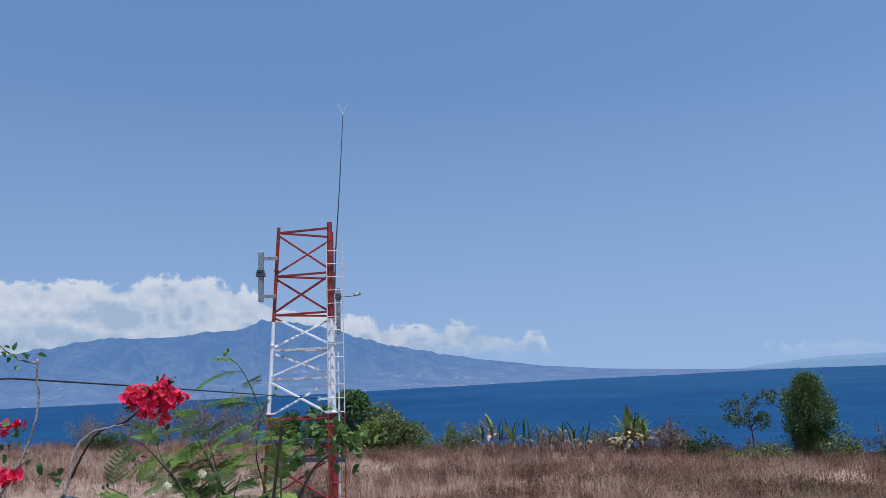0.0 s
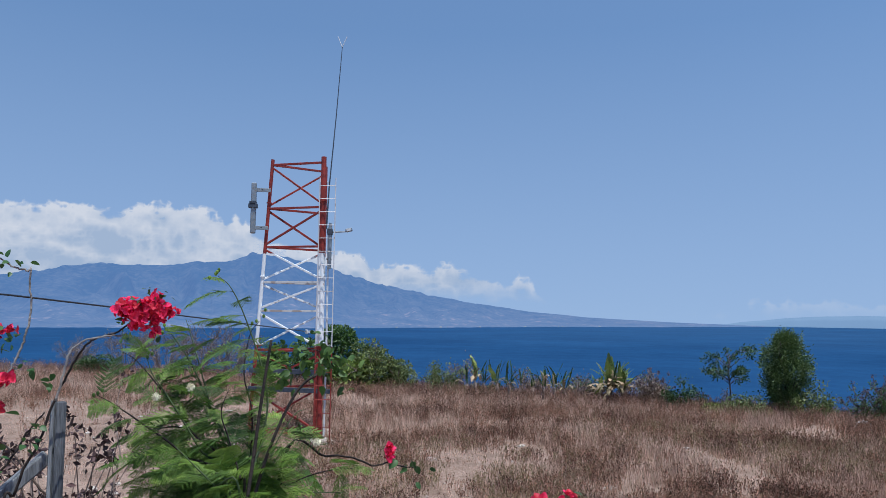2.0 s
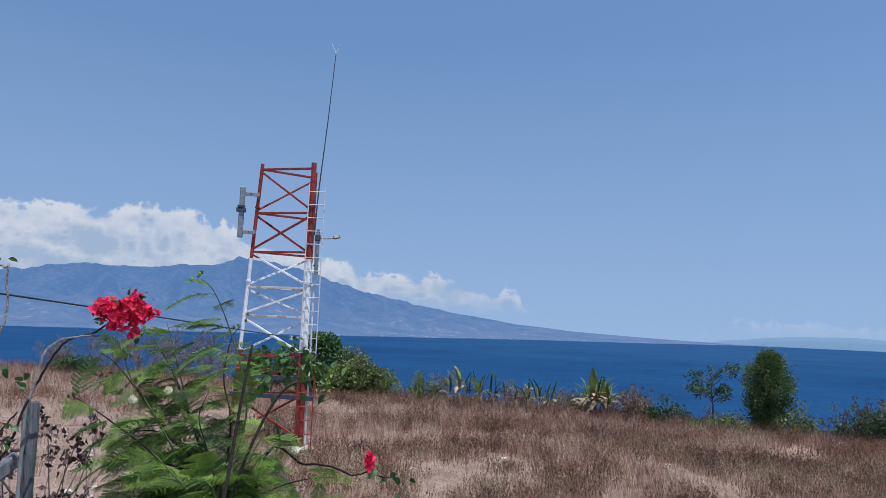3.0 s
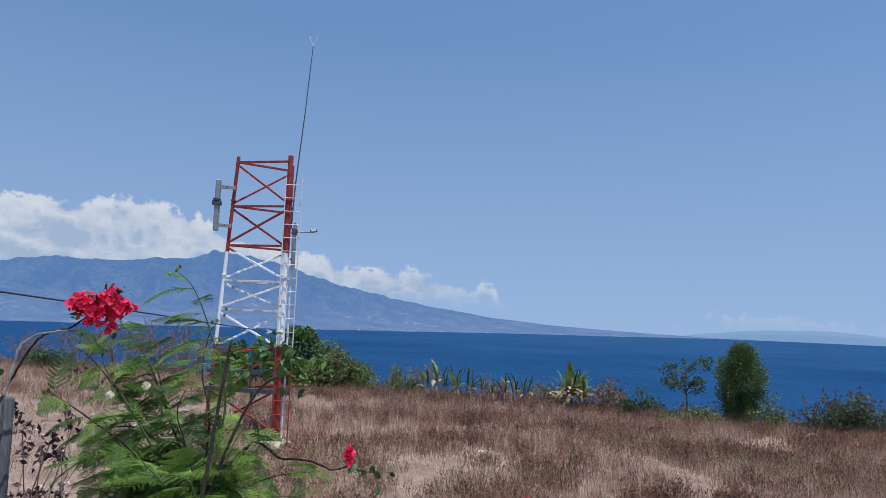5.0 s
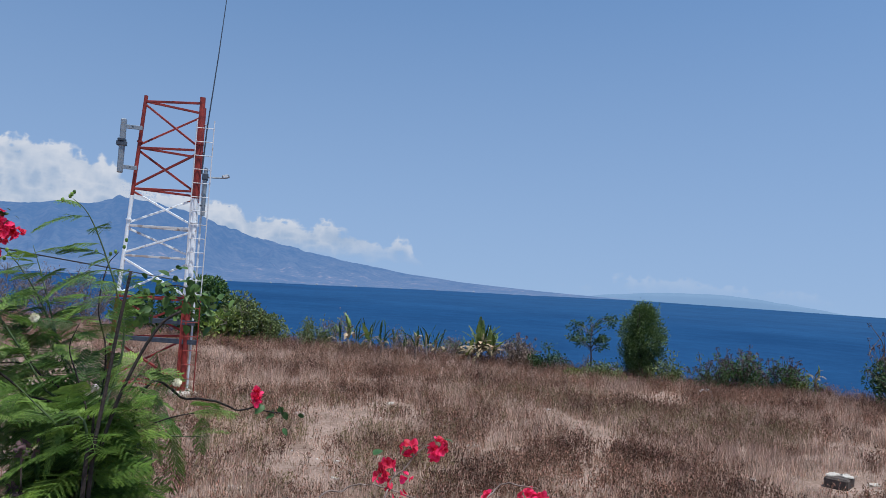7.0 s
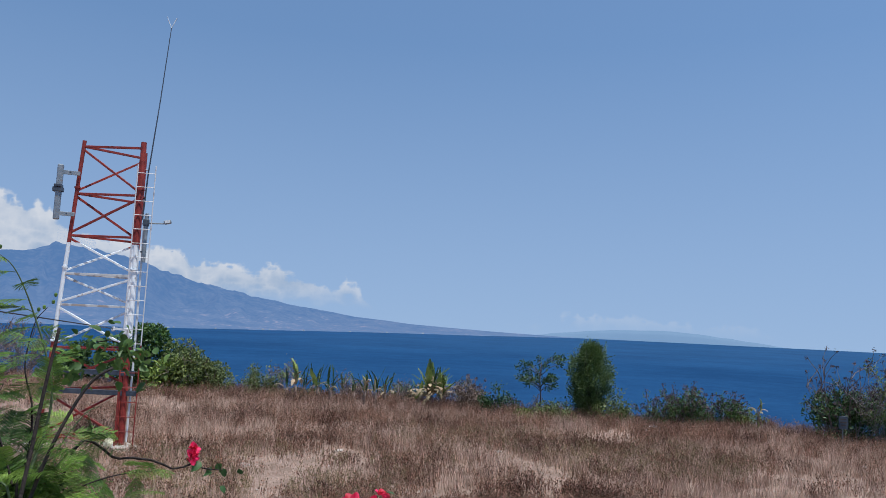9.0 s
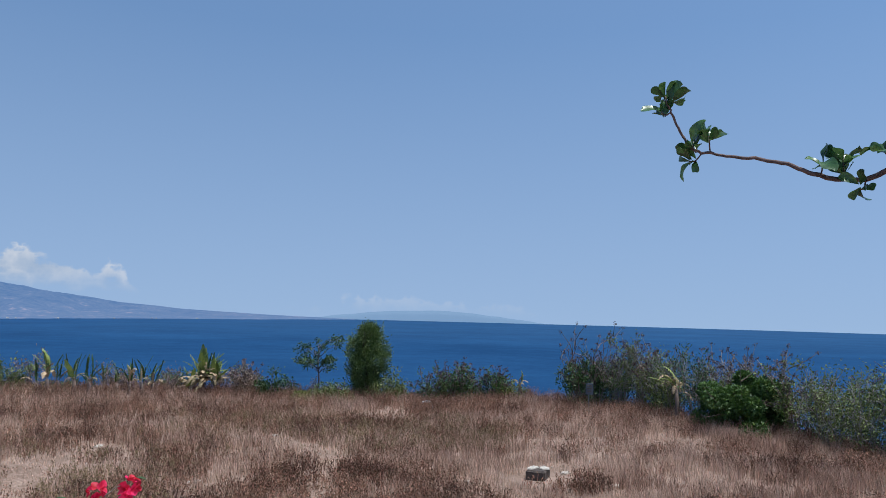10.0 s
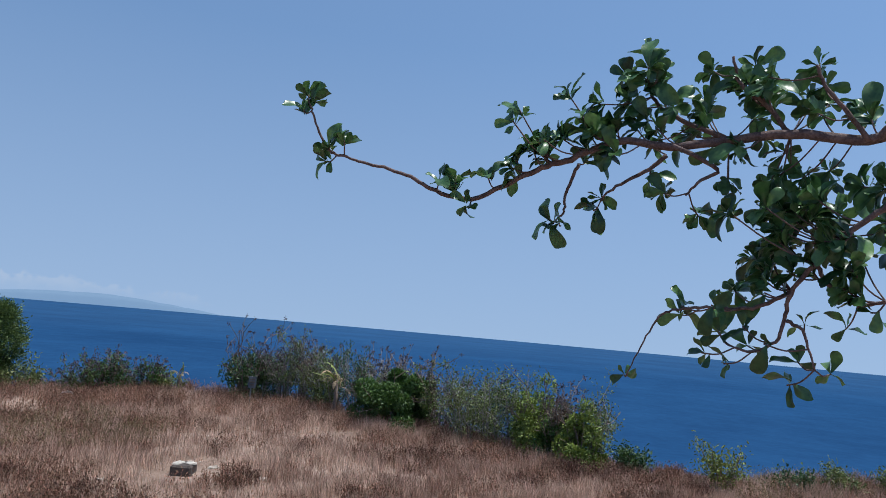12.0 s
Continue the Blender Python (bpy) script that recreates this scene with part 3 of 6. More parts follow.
def dipole_antenna():
    t = thing("antenna", (-4.28, 17.1, 5.35), "grey vertical panel antenna on two bracket arms", "antenna")
    part("mast_tube", Mesh().box((0.115, 0.10, 1.19), None, 0.02), M["galv"], t)
    part("clamp", Mesh().box((0.2, 0.15, 0.10), Matrix.Translation((-0.01, 0, 0.05)), 0.01).box((0.15, 0.17, 0.06), Matrix.Translation((-0.01, 0, 0.13)), 0.01), M["darksteel"], t, "dark clamp box")
    for z, x1 in ((0.43, 0.38), (-0.46, 0.34)):
        arm = part("arm", Mesh().bar((0.05, 0, z), (x1, 0.06, z), 0.04, 0.085), M["galv"], t)
        part("bolt", Mesh().tube([(0.2, -0.035, z), (0.2, -0.015, z)], 0.018, 8), M["darksteel"], arm)
    return t


def whip_mast():
    t = thing("lightning_rod", (-2.60, 17.3, 5.2), "thin leaning rod with a forked white tip", "lightning rod")
    p = [Vector((0.0, 0, -0.3)), Vector((0.04, 0, 0.7)), Vector((0.165, 0, 2.4)), Vector((0.27, 0, 4.11))]
    part("rod", Mesh().tube(p, [0.019, 0.016, 0.012, 0.009], 8), M["darksteel"], t)
    for x in (-0.109, 0.107):
        part("prong", Mesh().tube([p[3], p[3] + Vector((x * 0.55, 0, 0.14)), p[3] + Vector((x, 0, 0.252))], 0.009, 6), M["white"], t, "white metal prong")
    return t


def flood_lamp():
    t = thing("floodlight", (-2.43, 16.72, 4.775), "small grey floodlight on a side arm of the tower", "lamp")
    part("bracket", Mesh().box((0.12, 0.09, 0.15), None, 0.01), M["darksteel"], t)
    part("arm", Mesh().tube([(0.05, 0, -0.005), (0.2, 0, 0.0), (0.38, 0, 0.01)], 0.017, 8), M["galv"], t)
    head = part("head", Mesh().box((0.15, 0.12, 0.08), pose(0.43, 0, 0.045, 0, -14, 0), 0.015), M["galv"], t)
    part("lens", Mesh().box((0.10, 0.01, 0.055), pose(0.43, -0.063, 0.045, 0, -14, 0), 0.004), M["white"], head, "pale lens")
    return t


def stub_antenna():
    t = thing("tube_antenna", (-2.425, 16.72, 4.45), "grey tubular antenna clamped beside the ladder", "antenna")
    part("tube", Mesh().tube([(0, 0, -0.52), (0, 0, 0.5), (0, 0, 0.53)], [0.042, 0.042, 0.03], 12), M["galv"], t)
    for z in (-0.3, 0.3):
        part("clamp", Mesh().box((0.11, 0.12, 0.035), Matrix.Translation((-0.02, 0.03, z)), 0.006), M["darksteel"], t)
    return t


def wire_insulator():
    t = thing("insulator", (-2.79, 16.68, 2.51), "white cable bracket with an insulator on the tower leg", "insulator")
    part("bracket", Mesh().bar((-0.1, 0, 0), (0.2, 0.03, 0.0), 0.06, 0.05), M["white"], t)
    part("knob", Mesh().tube([(-0.1, 0, -0.05), (-0.1, 0, -0.01), (-0.1, 0, 0.01), (-0.1, 0, 0.05)], [0.03, 0.04, 0.025, 0.035], 10), M["white"], t)


dipole_antenna()
whip_mast()
flood_lamp()
stub_antenna()
wire_insulator()


def smooth_line(pts, n=6):
    """A Catmull-Rom line through the points, n steps a span."""
    p = np.asarray(pts, float)
    q = np.concatenate([[2 * p[0] - p[1]], p, [2 * p[-1] - p[-2]]])
    out = []
    for i in range(1, len(q) - 2):
        for s in np.arange(n) / n:
            a, b, c, d = q[i - 1:i + 3]
            out.append(0.5 * (2 * b + (c - a) * s + (2 * a - 5 * b + 4 * c - d) * s ** 2 + (3 * b - a - 3 * c + d) * s ** 3))
    return np.array(out + [p[-1]])


def power_line():
    pts = smooth_line([(-2.89, 16.68, 2.515), (-3.709, 10.576, 2.895), (-4.116, 7.33, 3.083), (-4.24, 6.5, 3.13), (-4.9, 2.0, 3.55), (-5.6, -3.0, 4.1)], 8)
    return tagged(part("cable", Mesh().tube(pts, 0.0105, 6), M["black"], None, smooth=True), "black overhead cable strung to the tower", "cable")


power_line()


# ---- leaves ----
rng = np.random.default_rng(11)


def unit(v):
    return v / (np.linalg.norm(v, axis=-1, keepdims=True) + 1e-9)


def leaf_cards(c, d, n, length, width):
    """Folded leaf blades, four corners and two faces each, from their foot c along d."""
    c, d = np.asarray(c, float), unit(np.asarray(d, float))
    s = unit(np.cross(d, n))
    up = np.cross(s, d)
    L, W = np.broadcast_to(length, len(c))[:, None], np.broadcast_to(width, len(c))[:, None]
    v = np.stack([c, c + d * L * 0.55 + s * W * 0.5 + up * W * 0.18, c + d * L - up * L * 0.12, c + d * L * 0.55 - s * W * 0.5 + up * W * 0.18], 1)
    k = np.arange(len(c))[:, None] * 4
    t = np.concatenate([k + [0, 1, 2], k + [0, 2, 3]], 1).reshape(-1, 3)
    return v.reshape(-1, 3), t


def join(pieces):
    v, t, n = [], [], 0
    for a, b in pieces:
        v.append(a)
        t.append(b + n)
        n += len(a)
    return np.concatenate(v), np.concatenate(t)


def ball(n):
    return unit(rng.normal(size=(n, 3))) * rng.random((n, 1)) ** (1 / 3)


def sprout(at, out, length, spread, n, bend=0.25):
    """Forking stems from a foot: lines of points."""
    lines = []
    for _ in range(n):
        a = rng.random() * 2 * np.pi
        lean = spread * (0.25 + 0.75 * rng.random())
        d = unit(np.array([np.cos(a) * lean, np.sin(a) * lean, 1.0]) + out)
        p, line = np.array(at, float) + np.array([np.cos(a), np.sin(a), 0]) * spread * 0.12 * length, []
        L = length * (0.65 + 0.45 * rng.random())
        for i in range(6):
            line.append(p.copy())
            p = p + d * L / 5
            d = unit(d + rng.normal(size=3) * bend * 0.5)
        lines.append(np.array(line))
        for _ in range(2):
            i = rng.integers(2, 5)
            q, e, fork = line[i].copy(), unit(d + rng.normal(size=3) * 0.6), []
            for j in range(4):
                fork.append(q.copy())
                q = q + e * L * 0.12
                e = unit(e + rng.normal(size=3) * 0.2 + [0, 0, 0.1])
            lines.append(np.array(fork))
    return lines


def shrub(name, at, w, h, leaf, label, category="shrub", stems=7, dense=1.0, size=0.085, bark="drytwig", lumps=9, tops=None, sparse=False, group="shrubs along the field's edge", low=0.15):
    """A bush: forked stems, lumps of small leaves, and dry tops if wanted."""
    x, y = at
    z = float(ground_z(x, y)) - 0.05
    t = thing(name, (x, y, z), label, category, group)
    lines = sprout((0, 0, 0), 0, h * 0.92, 0.55 * w / max(h, 0.3), stems)
    m = Mesh()
    for ln in lines:
        m.tube(ln, np.linspace(0.014, 0.004, len(ln)) * (0.55 + 0.2 * h), 5, cap=False)
    tagged(part("brushwood", m, M[bark], t), kind="stuff")
    pieces = []
    if sparse:
        for ln in lines:
            k = int(62 * dense)
            i = rng.integers(len(ln) // 4, max(len(ln) - (2 if tops else 0), len(ln) // 4 + 1), k)
            c = ln[i] + rng.normal(size=(k, 3)) * 0.09
            pieces.append(leaf_cards(c, rng.normal(size=(k, 3)) + [0, 0, 0.2], rng.normal(size=(k, 3)) + [0, 0, 1.2], size * (0.6 + 0.8 * rng.random(k)), size * (0.3 + 0.3 * rng.random(k))))
    else:
        for _ in range(lumps):
            a, rr = rng.random() * 2 * np.pi, rng.random() ** 0.6
            cz = h * (low + (0.88 - low) * rng.random() * (1.05 - 0.55 * rr))
            c0 = np.array([np.cos(a) * rr * w * 0.38, np.sin(a) * rr * w * 0.38, cz])
            k = int(420 * dense * (0.6 + 0.8 * rng.random()))
            b = ball(k)
            b = unit(b) * (np.linalg.norm(b, axis=1, keepdims=True) ** 0.5)
            c = c0 + b * np.array([w, w, h * 1.1]) * (0.13 + 0.09 * rng.random()) * min(1.15, (11 / lumps) ** 0.5)
            c[:, 2] = np.maximum(c[:, 2], 0.02)
            pieces.append(leaf_cards(c, b + rng.normal(size=(k, 3)) * 0.7, rng.normal(size=(k, 3)) * 0.6 + b + [0, 0, 0.8], size * (0.55 + 0.8 * rng.random(k)), size * (0.35 + 0.35 * rng.random(k))))
    me = fast_mesh("leaves", *join(pieces), M[leaf])
    tagged(part("leaves", me, None, t), kind="stuff")
    if tops:
        pieces = []
        for ln in lines:
            k = 20
            spot = ln[np.where(rng.random(k) < 0.8, len(ln) - 1, len(ln) - 2)]
            c = spot + rng.normal(size=(k, 3)) * [0.028, 0.028, 0.024]
            pieces.append(leaf_cards(c, rng.normal(size=(k, 3)) - [0, 0, 0.3], rng.normal(size=(k, 3)), 0.052 * (0.6 + 0.8 * rng.random(k)), 0.026))
        tagged(part("dry_top", fast_mesh("dry_top", *join(pieces), M[tops]), None, t, "dry dark seed heads"), kind="stuff")
    return t


# behind the tower
shrub("bush", (-4.14, 29.85), 3.4, 2.75, "bushgreen", "large dark green bush behind the tower", "bush", 9, 1.1, 0.15, lumps=15)
shrub("creeper", (-2.75, 28.6), 1.9, 1.5, "creepergreen", "broad-leaved creeper sprawling over the front of a bush", "creeper", 6, 0.22, 0.24, lumps=8)
shrub("bush", (-2.60, 29.47), 2.9, 2.1, "midgreen", "broad green bush with brownish patches", "bush", 8, 1.1, 0.12, lumps=11)
shrub("bush", (-1.49, 29.18), 1.7, 1.25, "midgreen", "low green bush beside a larger one", "bush", 6, 0.8, 0.11, lumps=7)
shrub("bush", (-6.36, 30.62), 2.2, 1.9, "green", "dark green bush half hidden by the tower", "bush", 7, 1.0, 0.12, lumps=9)
for x, y, w, h in ((-15.0, 36.2, 3.2, 2.3), (-12.9, 35.8, 3.0, 2.6), (-10.8, 34.3, 2.8, 2.4), (-9.0, 33.0, 2.4, 2.1), (-17.4, 36.2, 2.6, 1.7)):
    shrub("thicket", (x, y), w, h, "dryleaf", "tangled grey thicket of almost leafless twigs", "thicket", 26, 0.5, 0.07, "drytwig", sparse=True, group="grey thickets")
shrub("bush", (-15.96, 34.86), 1.9, 1.2, "green", "small dark green bush in front of a grey thicket", "bush", 6, 0.8, 0.11, lumps=6)
# between tower and tree
shrub("shrub", (0.29, 28.31), 1.8, 1.2, "midgreen", "half-dry thin shrub at the field's edge", stems=9, sparse=True, size=0.09)
shrub("shrub", (0.87, 28.50), 1.2, 1.4, "dryleaf", "dry pale thin shrub at the field's edge", stems=6, sparse=True, dense=0.5, size=0.08)
shrub("shrub", (6.84, 23.69), 1.5, 1.4, "dryleaf", "dry reddish-brown shrub next to a banana plant", stems=11, sparse=True, size=0.08, tops="seedhead")
shrub("shrub", (7.61, 23.21), 0.9, 1.0, "green", "small dark shrub beside a dry one", stems=6, sparse=True, size=0.09)
shrub("shrub", (9.24, 22.05), 1.6, 0.75, "midgreen", "low green shrub at the foot of a sapling", stems=6, dense=0.5, lumps=7, size=0.08)
shrub("shrub", (8.38, 22.15), 1.2, 0.5, "yellowgreen", "low yellowish shrub at the foot of a sapling", stems=5, dense=0.4, lumps=5, size=0.08)
shrub("shrub", (4.85, 24.9), 0.8, 0.95, "dryleaf", "pinkish dead stalks beside a banana plant", stems=7, sparse=True, dense=0.3, size=0.07)
shrub("shrub", (3.3, 26.0), 0.8, 1.0, "dryleaf", "pinkish dead stalks among banana plants", stems=6, sparse=True, dense=0.3, size=0.07)
# right of the tree
shrub("shrub", (11.46, 21.76), 1.2, 1.05, "midgreen", "small leafy shrub beside the round tree", stems=7, sparse=True, size=0.1)
shrub("shrub", (12.52, 20.70), 1.6, 1.5, "bushgreen", "thin shrub with dark seed heads above green leaves", stems=13, dense=0.4, sparse=True, size=0.09, tops="seedhead")
shrub("shrub", (13.39, 20.70), 1.7, 1.45, "bushgreen", "thin shrub with dark seed heads above green leaves", stems=13, dense=0.4, sparse=True, size=0.09, tops="seedhead")
shrub("shrub", (14.35, 20.61), 1.7, 1.3, "bushgreen", "thin shrub with dark seed heads above green leaves", stems=13, dense=0.4, sparse=True, size=0.09, tops="seedhead")
shrub("shrub", (15.22, 20.61), 1.2, 0.8, "yellowgreen", "low pale shrub next to a dead banana plant", stems=5, sparse=True, size=0.09)
# the hedge along the drop
shrub("bush", (16.47, 18.49), 1.78, 2.5, "green", "tall dark shrub with reddish dry tops", "bush", 12, 0.75, 0.1, lumps=9, tops="seedhead", low=0.05)
shrub("bush", (17.29, 17.72), 1.99, 2.49, "midgreen", "tall half-dry shrub with reddish tops", "bush", 18, 0.75, 0.075, "greybark", sparse=True, tops="seedhead")
shrub("bush", (17.62, 16.76), 1.99, 2.26, "midgreen", "tall grey-green shrub with thin upright stems", "bush", 18, 0.8, 0.07, "greybark", sparse=True)
shrub("bush", (17.53, 15.60), 1.78, 1.92, "midgreen", "grey-green shrub with thin upright stems", "bush", 16, 0.8, 0.07, "greybark", sparse=True)
shrub("bush", (18.20, 14.35), 2.31, 2.77, "dryleaf", "tall dry shrub with dark reddish seed heads", "bush", 18, 0.6, 0.08, "greybark", sparse=True, tops="seedhead")
shrub("bush", (17.91, 12.90), 1.89, 2.37, "dryleaf", "tall dry shrub with dark reddish seed heads", "bush", 15, 0.6, 0.08, "greybark", sparse=True, tops="seedhead")
shrub("bush", (16.27, 12.28), 2.73, 1.98, "bushgreen", "dense rounded dark green bush", "bush", 8, 1.7, 0.09, lumps=32, low=0.08)
shrub("bush", (16.56, 10.98), 1.26, 2.26, "midgreen", "thin upright shrub with few leaves", "bush", 9, 0.6, 0.09, sparse=True, tops="seedhead")
shrub("bush", (16.37, 10.02), 1.78, 1.98, "midgreen", "open shrub with bare grey stems", "bush", 20, 0.6, 0.07, "greybark", sparse=True)
shrub("bush", (16.18, 9.05), 1.78, 1.81, "midgreen", "open shrub with bare grey stems", "bush", 20, 0.6, 0.07, "greybark", sparse=True)
shrub("bush", (16.47, 7.99), 1.68, 2.20, "creepergreen", "bush overgrown by yellow-green creepers", "bush", 12, 0.5, 0.085, lumps=26, low=0.05)
shrub("bush", (16.27, 7.32), 1.37, 1.58, "bushgreen", "bush overgrown by creepers", "bush", 12, 0.5, 0.085, lumps=20, low=0.05)
shrub("bush", (15.89, 6.55), 1.31, 1.69, "creepergreen", "bush overgrown by yellow-green creepers", "bush", 10, 0.45, 0.085, lumps=22, low=0.05)
shrub("shrub", (16.27, 5.59), 1.0, 0.8, "green", "low dark shrub on the slope's brink", stems=7, sparse=True, size=0.08)
shrub("shrub", (16.85, 3.85), 0.9, 1.1, "yellowgreen", "thin weedy shrub with yellowish leaves", stems=8, sparse=True, size=0.08, dense=0.7)
shrub("shrub", (18.10, 2.60), 0.9, 0.6, "green", "low dark shrub on the slope's brink", stems=6, sparse=True, size=0.08)
shrub("shrub", (18.87, 1.83), 0.9, 0.75, "midgreen", "low weedy shrub on the slope's brink", stems=6, sparse=True, size=0.08)
shrub("shrub", (19.65, 0.87), 0.9, 0.8, "midgreen", "low weedy shrub on the slope's brink", stems=6, sparse=True, size=0.08)

for i in range(14):
    k = i / 13
    a = radians(41.5 + 27 * k)
    r = float(np.interp(math.degrees(a), EDGE_AZ, EDGE_R)) + 0.1 + 0.9 * rng.random()
    kind = ("midgreen", "yellowgreen", "dryleaf", "midgreen", "green")[i % 5]
    words = {"midgreen": "grey-green shrub with thin upright stems", "green": "dark green shrub in the hedge along the drop", "dryleaf": "dry reddish shrub in the hedge along the drop", "yellowgreen": "yellowish shrub in the hedge along the drop"}
    shrub("shrub", (r * math.sin(a), r * math.cos(a)), 1.2, 1.45 + 0.8 * rng.random(), kind, words[kind], stems=12, sparse=i % 4 != 3, dense=0.7, lumps=6, size=0.07, bark="greybark", tops="seedhead" if i % 3 != 1 else None, low=0.05)
for i in range(16):
    a = radians(0.5 + 36 * (i + 0.5 * rng.random()) / 16)
    r = float(np.interp(math.degrees(a), EDGE_AZ, EDGE_R)) + 0.6 + 0.8 * rng.random()
    kind = ("dryleaf", "midgreen", "green")[i % 3] if i < 10 else ("bushgreen", "midgreen")[i % 2]
    words = {"dryleaf": "low dry brush at the field's edge", "midgreen": "low green brush at the field's edge", "green": "low dark brush at the field's edge", "bushgreen": "low leafy green brush at the field's edge"}
    shrub("shrub", (r * math.sin(a), r * math.cos(a)), 1.3, 0.6 + 0.5 * rng.random(), kind, words[kind], stems=7, sparse=True, dense=0.5, size=0.08, tops="seedhead" if i % 4 == 0 else None)


def round_tree():
    x, y = 10.64, 22.5
    t = thing("tree", (x, y, float(ground_z(x, y)) - 0.05), "small dense dark green tree with a teardrop crown", "tree")
    m = Mesh().tube([(0, 0, 0), (0.03, 0, 0.6), (0.0, 0.02, 1.4), (0.02, 0, 2.4)], [0.09, 0.075, 0.05, 0.02], 10)
    for _ in range(16):
        z0, a = 0.25 + rng.random() * 1.4, rng.random() * 2 * np.pi
        m.tube([(0, 0, z0), (0.3 * np.cos(a), 0.3 * np.sin(a), z0 + 0.4), (0.55 * np.cos(a), 0.55 * np.sin(a), z0 + 1.0)], [0.03, 0.02, 0.008], 5)
    part("trunk", m, M["bark"], t, smooth=True)
    pieces = []
    for _ in range(430):
        z0 = 0.2 + 2.4 * rng.random() ** 0.85
        prof = np.interp(z0, [0.1, 0.4, 0.85, 1.35, 1.85, 2.3, 2.6], [0.17, 0.3, 0.54, 0.67, 0.66, 0.45, 0.1])
        a, rr = rng.random() * 2 * np.pi, prof * (rng.random() ** 0.4) * (0.72 + 0.45 * rng.random())
        o = np.array([np.cos(a), np.sin(a), 0.55])
        k = 52
        b = rng.normal(size=(k, 3))
        c = np.array([np.cos(a) * rr, np.sin(a) * rr, z0]) + b * [0.075, 0.075, 0.11]
        pieces.append(leaf_cards(c, unit(b) * 0.5 + o * 0.8 + rng.normal(size=(k, 3)) * 0.45, o + rng.normal(size=(k, 3)) * 0.6, 0.075 * (0.6 + 0.7 * rng.random(k)), 0.032))
    part("crown", fast_mesh("crown", *join(pieces), M["cypress"]), None, t)


round_tree()


def sapling():
    x, y = 9.0, 22.8
    t = thing("sapling", (x, y, float(ground_z(x, y)) - 0.05), "slender sapling with a thin airy crown", "tree")
    part("trunk", Mesh().tube([(0, 0, 0), (0.05, 0, 0.7), (0.0, 0, 1.3), (0.05, 0, 1.8)], [0.03, 0.025, 0.018, 0.008], 7), M["redbark"], t, smooth=True)
    pieces = []
    for _ in range(26):
        z0, a = 0.75 + rng.random(), rng.random() * 2 * np.pi
        e = np.array([0.75 * np.cos(a), 0.75 * np.sin(a), 0]) * (0.4 + 0.6 * rng.random()) + [0, 0, z0 + 0.15 + 0.3 * rng.random()]
        s = np.array([0.02, 0, z0])
        part("branch", Mesh().tube([s, (s + e) / 2 + [0, 0, 0.08], e], [0.01, 0.007, 0.003], 4), M["redbark"], t, smooth=True)
        k = 44
        f = rng.random((k, 1)) ** 0.5 * 0.7 + 0.4
        c = s + (e - s) * f + rng.normal(size=(k, 3)) * 0.05
        pieces.append(leaf_cards(c, (e - s) + rng.normal(size=(k, 3)) * 0.5 - [0, 0, 0.2], rng.normal(size=(k, 3)) * 0.5 + [0, 0, 1], 0.12 * (0.6 + 0.6 * rng.random(k)), 0.04))
    part("crown", fast_mesh("crown", *join(pieces), M["green"]), None, t)


sapling()


def blade(length, width, droop, torn=0.25, rise=80, n=18):
    """A banana leaf: a folded blade along a bowed rib, torn into strips at its edges."""
    m = Mesh()
    s = np.linspace(0, 1, n)
    th = radians(rise) - droop * s ** 1.4
    px = np.concatenate([[0], np.cumsum(np.cos(th[:-1]) * length / n)])
    pz = np.concatenate([[0], np.cumsum(np.sin(th[:-1]) * length / n)])
    wd = width * 0.5 * np.clip((s - 0.1) / 0.2, 0.08, 1) * np.clip((1.02 - s) / 0.25, 0.05, 1) ** 0.6
    v, f = [], []
    for i in range(n):
        for side in (-1, 1):
            a = wd[i] * (1 - torn * rng.random())
            b = wd[min(i + 1, n - 1)] * (1 - torn * rng.random())
            j = min(i + 1, n - 1)
            gap = 0.42 * torn
            k = len(v)
            hang = 0.35 + 0.9 * torn * rng.random()
            v += [(px[i], 0, pz[i]), (px[j], 0, pz[j]), (px[j] - gap * (px[j] - px[i]), side * b, pz[j] - b * hang - gap * (pz[j] - pz[i])), (px[i] + gap * (px[j] - px[i]), side * a, pz[i] - a * hang)]
            f.append((k, k + 1, k + 2, k + 3) if side > 0 else (k, k + 3, k + 2, k + 1))
    return m.add(v, f)


FRESH = [blade(0.95, 0.2, d, 0.45, 80, 13).data("leaf", M["banana"]) for d in (0.15, 0.4, 0.75, 1.3)]
DEAD = [blade(0.75, 0.14, d, 0.5, 62, 9).data("leaf", M["drybanana"]) for d in (1.7, 2.2, 2.7)]
UPRIGHT = [blade(0.9, 0.10, d, 0.7, 84, 12).data("leaf", M[k]) for d, k in ((0.15, "green"), (0.45, "green"), (0.9, "midgreen"), (1.2, "green"))]


